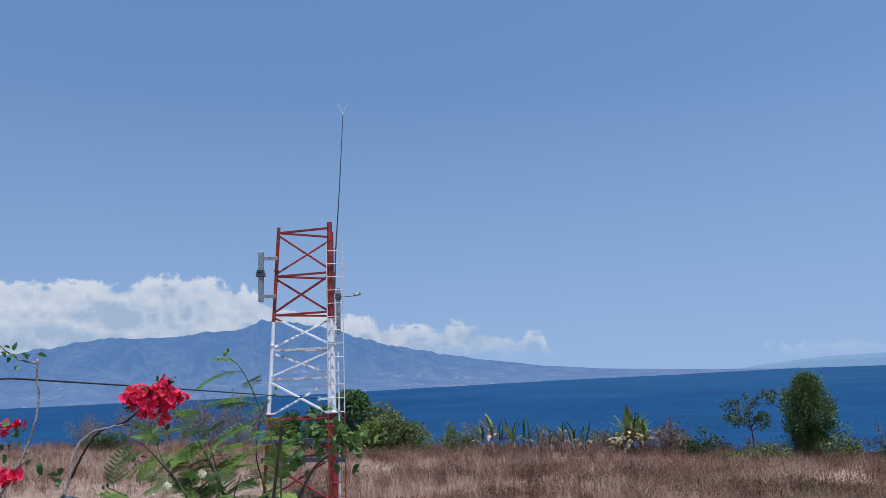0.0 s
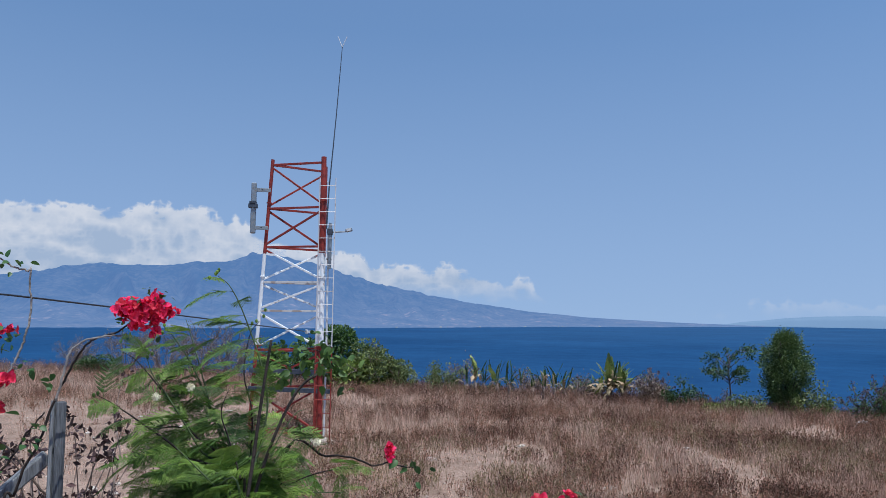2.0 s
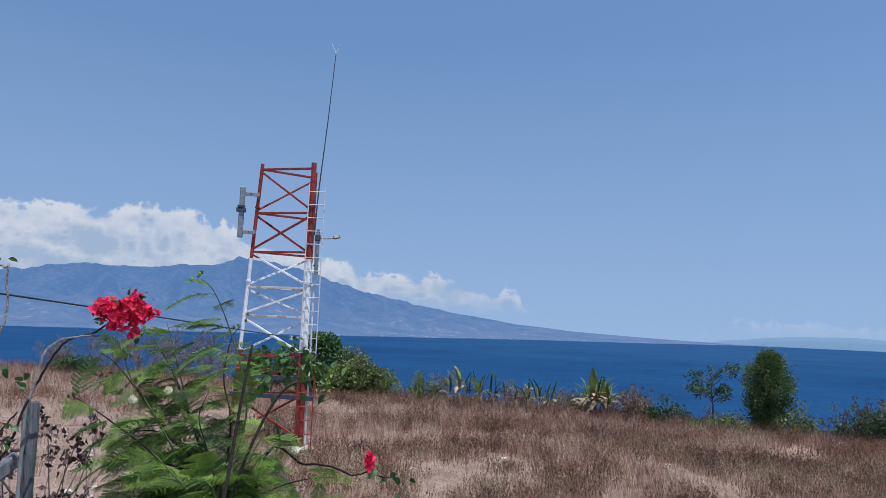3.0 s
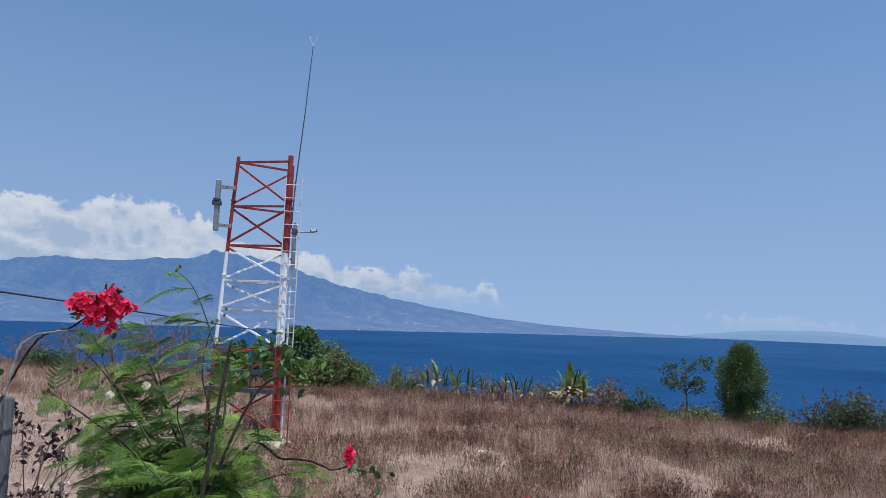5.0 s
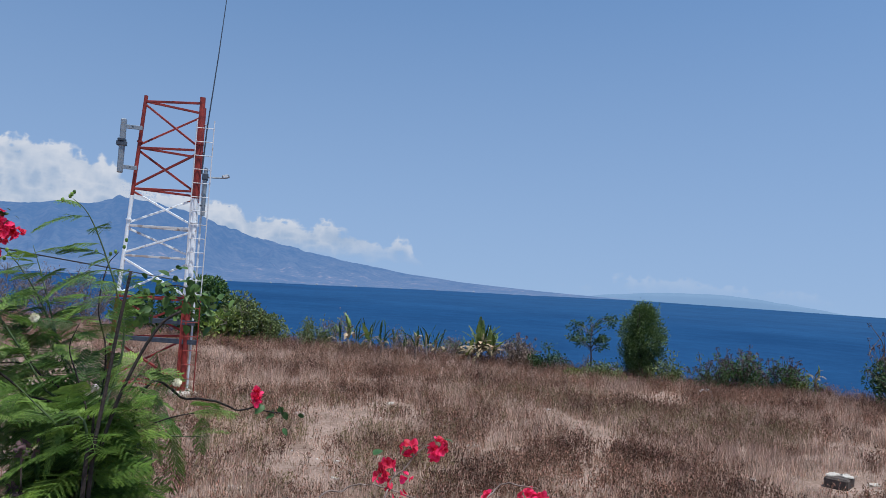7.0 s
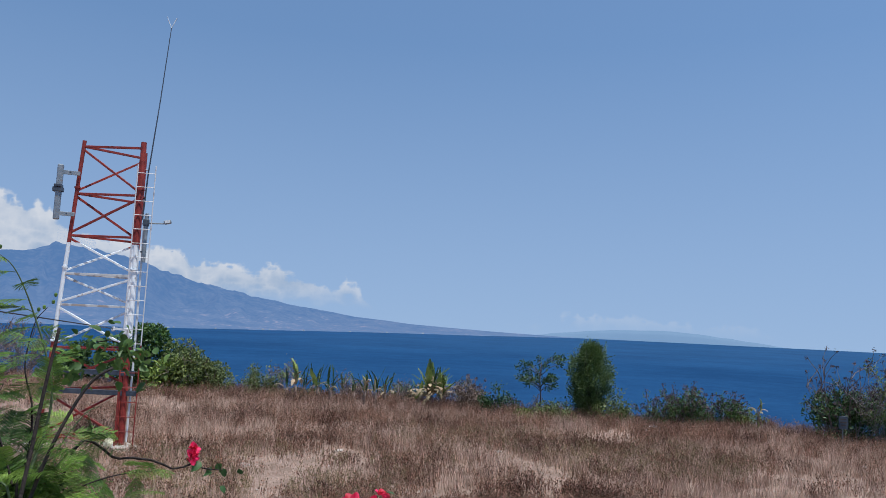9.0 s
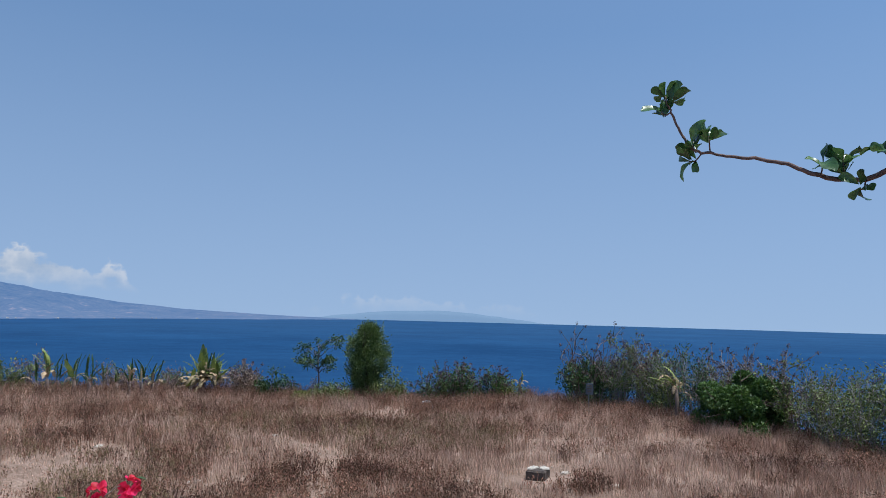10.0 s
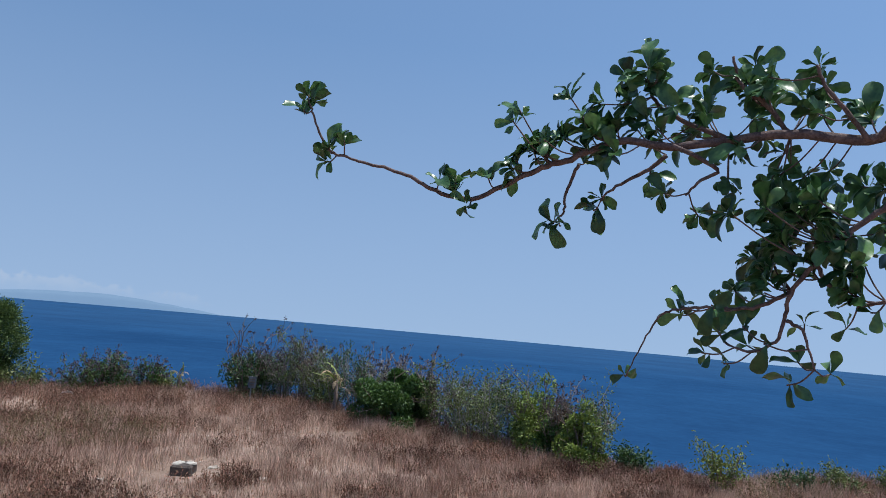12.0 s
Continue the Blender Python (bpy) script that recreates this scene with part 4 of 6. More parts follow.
def banana_plant(at, h, fresh, dead, upright, label, stem_h=0.3):
    x, y = at
    t = thing("banana_plant", (x, y, float(ground_z(x, y)) - 0.03), label, "banana plant", "banana plants along the field's edge")
    sh = h * stem_h
    part("stem", Mesh().tube([(0, 0, 0), (0.02, 0, sh * 0.5), (0, 0.02, sh)], [0.075, 0.06, 0.045], 9), M["drytwig"], t, smooth=True)
    for kind, count in ((FRESH, fresh), (DEAD, dead), (UPRIGHT, upright)):
        for i in range(count):
            ob = new("leaf", kind[int(rng.integers(len(kind)))])
            ob.parent = t
            k = (h - sh) * (0.75 + 0.45 * rng.random())
            zz = sh * (0.9 if kind is not DEAD else 0.7 + 0.4 * rng.random())
            lean = Matrix.Rotation(radians(rng.normal() * (13 if kind is UPRIGHT else 26)), 4, "Y")
            ob.matrix_local = Matrix.Translation((0.05 * rng.normal(), 0.05 * rng.normal(), zz)) @ Matrix.Rotation(rng.random() * 6.28, 4, "Z") @ lean @ Matrix.Scale(k, 4)


banana_plant((1.45, 26.95), 1.7, 1, 3, 8, "ragged banana plant with narrow torn upright leaves")
banana_plant((1.75, 26.9), 1.4, 0, 3, 6, "small ragged banana plant beside a taller one")
banana_plant((2.2, 26.55), 1.5, 1, 3, 7, "ragged banana plant with narrow torn leaves")
banana_plant((3.05, 26.3), 1.3, 0, 4, 6, "small withered banana plant")
banana_plant((3.75, 25.8), 1.5, 0, 3, 8, "ragged banana plant with narrow torn leaves")
banana_plant((4.4, 25.45), 1.4, 0, 4, 7, "withered banana plant among dry stalks")
banana_plant((5.4, 24.5), 1.2, 4, 14, 1, "banana plant with yellow-green leaves over a skirt of dead ones")
banana_plant((5.75, 24.4), 1.75, 12, 26, 12, "tall banana plant with many yellow-green leaves and dead ones below")
banana_plant((6.1, 24.3), 1.6, 8, 14, 8, "banana plant with upright yellow-green leaves")
banana_plant((15.5, 20.6), 1.3, 1, 6, 1, "dead banana plant with hanging brown leaves", 0.45)
banana_plant((16.6, 14.7), 1.9, 5, 11, 0, "banana plant with arching leaves over a brown skirt", 0.55)
banana_plant((11.2, 21.9), 0.5, 2, 3, 0, "small pale banana shoot at the tree's foot")


# ---- small things on the field ----
def stump():
    x, y = 8.73, 10.95
    t = thing("block", (x, y, float(ground_z(x, y)) - 0.03), "low dark block under a cracked whitish slab", "stone block")
    part("base", Mesh().box((0.46, 0.36, 0.2), pose(0, 0, 0.10, 0, 0, 38), 0.03), M["block"], t)
    for k, (dx, dy, w, d, r, tilt) in enumerate(((-0.07, 0.06, 0.32, 0.22, 25, -3), (0.09, -0.07, 0.28, 0.2, 60, 3), (0.17, 0.03, 0.12, 0.1, 10, 7))):
        n, m = 11, Mesh()
        ring = [(w * 0.5 * math.cos(6.283 * i / n) * (0.6 + 0.6 * rng.random()), d * 0.5 * math.sin(6.283 * i / n) * (0.6 + 0.6 * rng.random())) for i in range(n)]
        v = [(px, py, 0) for px, py in ring] + [(px * 0.9, py * 0.9, 0.012 + 0.01 * rng.random()) for px, py in ring]
        m.add(v, [(i, (i + 1) % n, n + (i + 1) % n, n + i) for i in range(n)] + [tuple(range(n))[::-1], tuple(range(n, 2 * n))])
        ob = part("slab", m, M["stone"], t, "whitish cracked slab piece")
        ob.matrix_local = pose(dx, dy, 0.205, tilt, tilt * 0.6, r)


def signboard():
    x, y = 15.45, 17.07
    t = thing("sign", (x, y, float(ground_z(x, y)) - 0.05), "small weathered grey notice board on a thin post", "sign")
    part("post", Mesh().tube([(0, 0, 0), (0.0, 0, 0.95)], 0.018, 8), M["greywood"], t)
    board = part("board", Mesh().box((0.22, 0.015, 0.34), pose(0, -0.03, 0.78, -4, 0, -42), 0.004), M["darksteel"], t)
    for i, w in enumerate((0.14, 0.16, 0.12)):
        part("bar", Mesh().box((w, 0.004, 0.035), pose(-0.012, -0.045, 0.87 - 0.08 * i, -4, 0, -42), 0.001), M["block"], board, "unreadable dark line")


def white_sheet():
    x, y = 11.2, 19.6
    m = Mesh()
    v, n = [], 9
    for i in range(n):
        a = np.pi * i / (n - 1)
        for k in range(4):
            v.append((0.24 * np.cos(a) + 0.03 * k, -0.15 + 0.11 * k, 0.27 * np.sin(a) * (1 - 0.1 * k) + 0.01 * ((i * 7 + k * 3) % 5)))
    f = [(i * 4 + k, i * 4 + k + 1, i * 4 + k + 5, i * 4 + k + 4) for i in range(n - 1) for k in range(3)]
    m.add(v, f)
    ob = part("plastic_sheet", m, M["white"], None, smooth=True)
    ob.location = (x, y, float(ground_z(x, y)))
    md = ob.modifiers.new("thickness", "SOLIDIFY")
    md.thickness = 0.008
    tagged(ob, "crumpled white plastic sheet arched over the ground", "plastic sheet")


stump()
signboard()
white_sheet()


def rock(i):
    bm = bmesh.new()
    bmesh.ops.create_icosphere(bm, subdivisions=2, radius=1.0)
    for v in bm.verts:
        n = noise.noise(v.co * 1.3 + Vector((i * 7.1, 0, 0)))
        v.co *= 1 + 0.35 * n
        v.co.z *= 0.55
    me = bpy.data.meshes.new("rock")
    bm.to_mesh(me)
    bm.free()
    me.materials.append(M["stone"])
    return me


ROCKS = [rock(i) for i in range(4)]
lying = []
while len(lying) < 150:
    r, a = 8 + 16 * rng.random(), radians(-30 + 105 * rng.random())
    x, y = r * math.sin(a), r * math.cos(a)
    if rng.random() < 0.15 + 0.85 * float(bare(x, y)):
        lying.append((x, y))
for i, (x, y) in enumerate(lying):
    ob = tagged(new("rock", ROCKS[i % 4]), "pale stone lying on the dry ground", "rock", "stones on the field")
    s = 0.018 + 0.055 * rng.random() ** 3
    ob.matrix_world = Matrix.Translation((x, y, float(ground_z(x, y)) + s * 0.2)) @ Matrix.Rotation(6.28 * rng.random(), 4, "Z") @ Matrix.Diagonal((s * (1 + rng.random()), s, s, 1))


# ---- dry grass ----
def scatter(n, r0, weight):
    """n places on the field, thinned by weight(x, y)."""
    got = []
    while sum(len(g) for g in got) < n:
        k = n * 2
        az = -46 + 138 * rng.random(k)
        e = edge_r(az) + 1.6
        r = r0 + (e - r0) * rng.random(k) ** 0.8
        x, y = r * np.sin(np.radians(az)), r * np.cos(np.radians(az))
        keep = (rng.random(k) < weight(x, y)) & (np.hypot(x - 8.55, y - 10.72) > 0.6)
        got.append(np.stack([x[keep], y[keep]], 1))
    return np.concatenate(got)[:n]


def blades(xy, count, height, spread, width, lean):
    """Tufts of bent blades."""
    n = len(xy)
    base = np.repeat(xy, count, 0) + rng.normal(size=(n * count, 2)) * spread
    k = len(base)
    z = ground_z(base[:, 0], base[:, 1]) - 0.01
    a, h = rng.random(k) * 2 * np.pi, np.repeat(height, count) * (0.55 + 0.6 * rng.random(k))
    o = np.stack([np.cos(a), np.sin(a)], 1) * (h * lean * (0.3 + rng.random(k)))[:, None]
    face = rng.random(k) * 2 * np.pi
    s = np.stack([np.cos(face), np.sin(face), 0 * face], 1) * (width * (0.6 + 0.8 * rng.random(k)))[:, None]
    p0 = np.concatenate([base, z[:, None]], 1)
    p1 = np.concatenate([base + o * 0.35, (z + h * 0.6)[:, None]], 1)
    p2 = np.concatenate([base + o, (z + h)[:, None]], 1)
    v = np.stack([p0 - s, p0 + s, p1 - s * 0.8, p1 + s * 0.8, p2], 1)
    q = np.arange(k)[:, None] * 5
    return v.reshape(-1, 3), np.concatenate([q + [0, 1, 3], q + [0, 3, 2], q + [2, 3, 4]], 1).reshape(-1, 3), p1, p2


def patch(x, y):
    """Where brown weeds take over from pale grass, 0 to 1."""
    side = np.interp(np.degrees(np.arctan2(x, y)), [-20, 0, 30, 45, 80], [-0.05, 0.04, 0.04, -0.3, -0.45])
    rim = 0.4 * np.clip((np.hypot(x, y) - edge_r(np.degrees(np.arctan2(x, y))) + 4.5) / 3, 0, 1)
    return np.clip(0.44 + side + rim + soft_noise(x * 0.7 + 40, y * 1.6, 1.7) * 0.45 + soft_noise(x - 30, y * 1.3, 0.55) * 0.55, 0, 1)


def grass_field():
    xy = scatter(24000, 6.2, lambda x, y: (1 - 0.98 * bare(x, y)) ** 1.6 * (1 - 0.6 * patch(x, y)))
    d = np.hypot(xy[:, 0], xy[:, 1])
    h = (0.17 + 0.15 * rng.random(len(xy))) * np.interp(d, [6, 12, 20, 30], [0.75, 0.95, 1.35, 1.6]) * (1 - 0.5 * bare(*xy.T)) * (1 + 0.25 * soft_noise(*xy.T, 2.0))
    v, t, _, _ = blades(xy, 13, np.maximum(h, 0.05), 0.06, 0.0028, 0.42)
    tagged(new("dry_grass", fast_mesh("dry_grass", v, t, M["straw"])), "pale pinkish dry grass over the whole field", "grass", kind="stuff")
    xy = scatter(19000, 5.2, lambda x, y: 0.15 + 0.85 * bare(x, y))
    v, t, _, _ = blades(xy, 6, 0.03 + 0.07 * rng.random(len(xy)), 0.06, 0.0035, 0.9)
    tagged(new("stubble", fast_mesh("stubble", v, t, M["straw"])), "short dry stubble on the bare soil", "grass", kind="stuff")
    for name, mt, n, label, wt in (("dry_weeds", "weed", 20000, "brown dried weeds with crumbly seed heads", lambda x, y: (1 - 0.85 * bare(x, y)) * patch(x, y) ** 1.3),
                                   ("green_weeds", "greenweed", 2600, "fading olive weeds among the dry grass", lambda x, y: (1 - bare(x, y)) * np.clip(soft_noise(x - 9, y + 5, 4.0) - 0.2, 0, 1))):
        xy = scatter(n, 6.2, wt)
        d = np.hypot(xy[:, 0], xy[:, 1])
        hh = (0.18 + 0.2 * rng.random(n)) * np.interp(d, [6, 12, 20, 30], [0.65, 0.85, 1.15, 1.4])
        v, t, p1, p2 = blades(xy, 5, hh, 0.07, 0.003, 0.38)
        k = len(p1)
        reps = 5
        f = -0.35 + 1.4 * rng.random((k, reps, 1))
        c = (p1[:, None] + (p2 - p1)[:, None] * f + rng.normal(size=(k, reps, 3)) * 0.012).reshape(-1, 3)
        lv = leaf_cards(c, rng.normal(size=c.shape) + [0, 0, 1.5], rng.normal(size=c.shape), 0.038 * (0.5 + 0.9 * rng.random(len(c))), 0.017)
        tagged(new(name, fast_mesh(name, *join([(v, t), lv]), M[mt])), label, "weeds", kind="stuff")


grass_field()


# ---- lines and spots of the near plants ----
VINE_UPRIGHT = [(-1.116, 1.807, 2.424), (-1.126, 1.849, 2.623), (-1.120, 1.864, 2.692), (-1.108, 1.878, 2.745), (-1.088, 1.895, 2.798), (-1.073, 1.907, 2.844), (-1.062, 1.916, 2.891), (-1.053, 1.923, 2.957), (-1.057, 1.920, 3.023), (-1.058, 1.917, 3.075)]
VINE_TWIG = [(-1.058, 1.918, 3.066), (-1.075, 1.908, 3.068), (-1.094, 1.897, 3.075), (-1.119, 1.881, 3.097), (-1.137, 1.869, 3.115)]
VINE_ARCH = [(-1.102, 1.924, 2.390), (-1.078, 1.939, 2.487), (-1.057, 1.939, 2.552), (-1.025, 1.945, 2.625), (-0.991, 1.954, 2.737), (-0.956, 1.954, 2.813), (-0.925, 1.947, 2.862), (-0.894, 1.939, 2.889), (-0.845, 1.937, 2.903), (-0.803, 1.932, 2.928)]
VINE_ARCH_PALE = [(-0.950, 1.872, 2.738), (-0.943, 1.882, 2.792), (-0.935, 1.890, 2.846), (-0.914, 1.902, 2.880), (-0.876, 1.921, 2.894), (-0.823, 1.944, 2.899)]
VINE_LOW = [(-1.119, 1.870, 2.441), (-1.115, 1.894, 2.524), (-1.084, 1.924, 2.582), (-1.055, 1.953, 2.652), (-1.029, 1.973, 2.695)]
VINE_SIDE = [(-1.096, 1.818, 2.421), (-1.100, 1.840, 2.511), (-1.085, 1.862, 2.567), (-1.077, 1.877, 2.618)]
VINE_LEAF_SPOTS = [(-1.101, 1.894, 2.887), (-1.135, 1.872, 2.864), (-1.117, 1.883, 2.854), (-1.045, 1.920, 2.811), (-1.065, 1.911, 2.825), (-1.014, 1.920, 2.671), (-1.032, 1.904, 2.628), (-1.005, 1.939, 2.776), (-1.137, 1.869, 3.110), (-1.116, 1.883, 3.093), (-1.087, 1.901, 3.070), (-0.745, 1.93, 3.006), (-0.722, 1.935, 3.0), (-0.847, 2.021, 2.933), (-0.855, 2.018, 2.913), (-1.126, 1.849, 2.623), (-1.101, 1.857, 2.586), (-1.082, 1.860, 2.550)]
CLUSTERS_BIG = [(-0.781, 1.919, 2.963), (-0.744, 1.934, 2.968), (-0.764, 1.926, 2.939), (-0.802, 1.911, 2.968), (-0.714, 1.945, 2.963), (-0.691, 1.954, 2.961), (-0.732, 1.938, 2.906), (-0.732, 1.938, 2.997)]
CLUSTERS_LEFT = [(-1.113, 1.887, 2.907), (-1.087, 1.903, 2.909), (-1.144, 1.862, 2.801), (-1.119, 1.876, 2.789), (-1.095, 1.891, 2.791), (-1.139, 1.863, 2.778), (-1.107, 1.877, 2.727), (-1.101, 1.879, 2.716), (-1.127, 1.845, 2.606), (-1.113, 1.852, 2.598), (-1.121, 1.832, 2.528), (-1.134, 1.836, 2.581)]
LONG_STEM = [(-0.489, 2.391, 2.465), (-0.349, 2.423, 2.501), (-0.258, 2.433, 2.495), (-0.199, 2.434, 2.472), (-0.144, 2.440, 2.481), (-0.102, 2.440, 2.469), (-0.056, 2.441, 2.466)]
LONG_STEM_FLOWER = [(-0.145, 2.450, 2.533), (-0.147, 2.447, 2.516), (-0.143, 2.443, 2.497)]
LOW_STEM_A = [(0.034, 1.913, 2.271), (0.110, 1.945, 2.374), (0.176, 1.946, 2.390), (0.238, 1.937, 2.377), (0.295, 1.926, 2.361)]
LOW_STEM_B = [(0.207, 1.905, 2.268), (0.228, 1.941, 2.388), (0.265, 1.949, 2.432), (0.302, 1.955, 2.475), (0.337, 1.955, 2.496)]
LOW_STEM_C = [(0.438, 1.864, 2.246), (0.495, 1.900, 2.397), (0.560, 1.887, 2.408), (0.596, 1.876, 2.404)]
LOW_CLUSTERS = [(0.273, 1.965, 2.505), (0.347, 1.957, 2.512), (0.337, 1.955, 2.495), (0.222, 1.960, 2.460), (0.208, 1.955, 2.432), (0.220, 1.949, 2.415), (0.268, 1.950, 2.435), (0.257, 1.937, 2.385), (0.476, 1.905, 2.400), (0.575, 1.882, 2.405), (0.603, 1.872, 2.397), (0.595, 1.868, 2.374)]
FENCE_POST = [(-1.015, 2.018, 2.723), (-0.994, 1.980, 2.463)]
BRACE = [(-1.032, 2.009, 2.576), (-1.117, 1.941, 2.482)]
STICK_A = [(-0.644, 2.511, 2.193), (-0.634, 2.541, 2.296), (-0.622, 2.581, 2.466), (-0.610, 2.608, 2.630), (-0.597, 2.624, 2.761), (-0.585, 2.632, 2.864)]
STICK_B = [(-0.570, 2.281, 2.261), (-0.558, 2.313, 2.366), (-0.527, 2.351, 2.508), (-0.480, 2.381, 2.640), (-0.433, 2.400, 2.726), (-0.384, 2.413, 2.764)]
STICK_B_LEAVES = [(-0.435, 2.357, 2.842), (-0.407, 2.362, 2.854), (-0.374, 2.368, 2.843), (-0.453, 2.352, 2.816), (-0.371, 2.365, 2.782), (-0.323, 2.374, 2.791), (-0.289, 2.378, 2.783), (-0.231, 2.386, 2.792), (-0.206, 2.390, 2.819), (-0.271, 2.379, 2.765), (-0.464, 2.345, 2.747), (-0.357, 2.370, 2.817)]
FEATHER_BASE = [(-0.632, 2.464, 2.207)]
FEATHER_STEM_0 = [(-0.535, 2.198, 2.386), (-0.516, 2.245, 2.585), (-0.508, 2.263, 2.696), (-0.534, 2.268, 2.810), (-0.573, 2.263, 2.919), (-0.607, 2.255, 3.000), (-0.634, 2.246, 3.046), (-0.664, 2.236, 3.072)]
FEATHER_STEM_1 = [(-0.574, 2.288, 2.362), (-0.568, 2.330, 2.547), (-0.576, 2.346, 2.661), (-0.604, 2.350, 2.767), (-0.593, 2.360, 2.887), (-0.566, 2.368, 2.935)]
FEATHER_STEM_2 = [(-0.608, 2.330, 2.351), (-0.685, 2.361, 2.599), (-0.763, 2.358, 2.777), (-0.821, 2.344, 2.873), (-0.857, 2.333, 2.915)]
FEATHER_STEM_3 = [(-0.605, 2.231, 2.377), (-0.706, 2.242, 2.561), (-0.799, 2.233, 2.707), (-0.844, 2.223, 2.775), (-0.862, 2.220, 2.826)]
FEATHER_STEM_4 = [(-0.592, 2.184, 2.389), (-0.729, 2.179, 2.550), (-0.855, 2.151, 2.651), (-0.915, 2.132, 2.696), (-0.958, 2.117, 2.724)]
FEATHER_STEM_5 = [(-0.570, 2.140, 2.401), (-0.688, 2.128, 2.497), (-0.778, 2.105, 2.532), (-0.838, 2.091, 2.576)]
FEATHER_STEM_6 = [(-0.572, 2.189, 2.388), (-0.669, 2.176, 2.444), (-0.758, 2.148, 2.450), (-0.836, 2.124, 2.470)]
FEATHER_STEM_7 = [(-0.598, 2.382, 2.337), (-0.679, 2.395, 2.487), (-0.776, 2.383, 2.583), (-0.852, 2.359, 2.598), (-0.912, 2.332, 2.566)]
FEATHER_STEM_8 = [(-0.598, 2.432, 2.324), (-0.671, 2.453, 2.500), (-0.740, 2.456, 2.646), (-0.780, 2.454, 2.732), (-0.840, 2.439, 2.795)]
FEATHER_STEM_9 = [(-0.586, 2.434, 2.324), (-0.528, 2.482, 2.471), (-0.459, 2.508, 2.542), (-0.385, 2.520, 2.540)]
FEATHER_STEM_10 = [(-0.541, 2.296, 2.360), (-0.447, 2.333, 2.432), (-0.345, 2.358, 2.468), (-0.228, 2.374, 2.478)]
FEATHER_STEM_11 = [(-0.541, 2.246, 2.373), (-0.458, 2.276, 2.422), (-0.369, 2.292, 2.419), (-0.278, 2.304, 2.417)]
FEATHER_STEM_12 = [(-0.609, 2.529, 2.299), (-0.569, 2.563, 2.404), (-0.551, 2.586, 2.502), (-0.494, 2.614, 2.602), (-0.456, 2.624, 2.627)]
FEATHER_STEM_13 = [(-0.539, 2.147, 2.399), (-0.558, 2.164, 2.490), (-0.597, 2.174, 2.596), (-0.623, 2.179, 2.671), (-0.607, 2.191, 2.736)]
FEATHER_STEM_14 = [(-0.529, 2.149, 2.398), (-0.525, 2.168, 2.469), (-0.499, 2.187, 2.529), (-0.468, 2.197, 2.550)]
FEATHER_STEM_15 = [(-0.537, 2.098, 2.412), (-0.613, 2.095, 2.484), (-0.677, 2.089, 2.547), (-0.719, 2.083, 2.589)]
FEATHER_STEM_16 = [(-0.60, 2.25, 2.40), (-0.74, 2.28, 2.60), (-0.86, 2.30, 2.74), (-0.93, 2.31, 2.81), (-0.973, 2.308, 2.836)]
FEATHER_STEM_17 = [(-0.60, 2.28, 2.42), (-0.70, 2.34, 2.66), (-0.77, 2.38, 2.84), (-0.809, 2.394, 2.937)]
BALLS = [(-0.763, 2.041, 2.730), (-0.335, 2.134, 2.596), (-0.681, 2.073, 2.754)]
DRYWEED = [(-1.080, 2.277, 2.363), (-1.031, 2.301, 2.366), (-1.082, 2.305, 2.484)]
LIMB_A = [(3.013, -0.120, 3.646), (3.014, 0.041, 3.680), (2.993, 0.285, 3.717), (2.972, 0.493, 3.706), (2.941, 0.692, 3.686), (2.897, 0.856, 3.709), (2.881, 0.965, 3.685), (2.856, 1.096, 3.633), (2.840, 1.187, 3.606), (2.810, 1.310, 3.546), (2.756, 1.463, 3.468), (2.665, 1.589, 3.488), (2.607, 1.654, 3.526), (2.533, 1.735, 3.557), (2.453, 1.822, 3.572), (2.410, 1.864, 3.587)]
LIMB_A_TIP = [(2.396, 1.851, 3.583), (2.344, 1.900, 3.597), (2.302, 1.924, 3.654), (2.265, 1.934, 3.727), (2.241, 1.941, 3.768)]
LIMB_B = [(2.936, 1.070, 3.639), (2.937, 1.104, 3.570), (2.941, 1.126, 3.500), (2.950, 1.131, 3.443), (2.943, 1.158, 3.411)]
LIMB_C = [(3.007, 0.734, 3.672), (2.995, 0.816, 3.605), (2.968, 0.919, 3.546), (2.957, 0.971, 3.499)]
LIMB_D = [(2.943, -0.124, 3.503), (2.962, -0.014, 3.440), (2.979, 0.096, 3.360), (2.993, 0.197, 3.249), (3.004, 0.267, 3.149), (3.019, 0.288, 3.060), (3.029, 0.316, 2.979), (3.027, 0.393, 2.938), (3.026, 0.451, 2.947)]
LIMB_E = [(3.053, 0.272, 3.163), (3.040, 0.364, 3.107), (3.021, 0.456, 3.086), (2.997, 0.550, 3.083), (2.970, 0.645, 3.069), (2.951, 0.711, 3.034), (2.937, 0.755, 2.939), (2.918, 0.802, 2.828)]
LIMB_F = [(3.008, 0.278, 3.054), (3.018, 0.229, 3.025), (3.022, 0.206, 2.959), (3.025, 0.187, 2.894)]
LIMB_G = [(3.007, 0.190, 3.251), (3.020, 0.146, 3.176), (3.034, 0.062, 3.124), (3.039, -0.016, 3.138)]
LIMB_H = [(3.049, 0.296, 3.733), (2.996, 0.386, 3.849), (2.959, 0.459, 3.910), (2.918, 0.478, 4.006)]
LIMB_I = [(3.150, 0.538, 3.756), (3.083, 0.699, 3.827), (3.025, 0.799, 3.901), (2.978, 0.823, 4.006)]
LIMB_J = [(2.912, 0.682, 3.682), (2.979, 0.530, 3.599), (2.973, 0.588, 3.557), (2.969, 0.641, 3.501)]
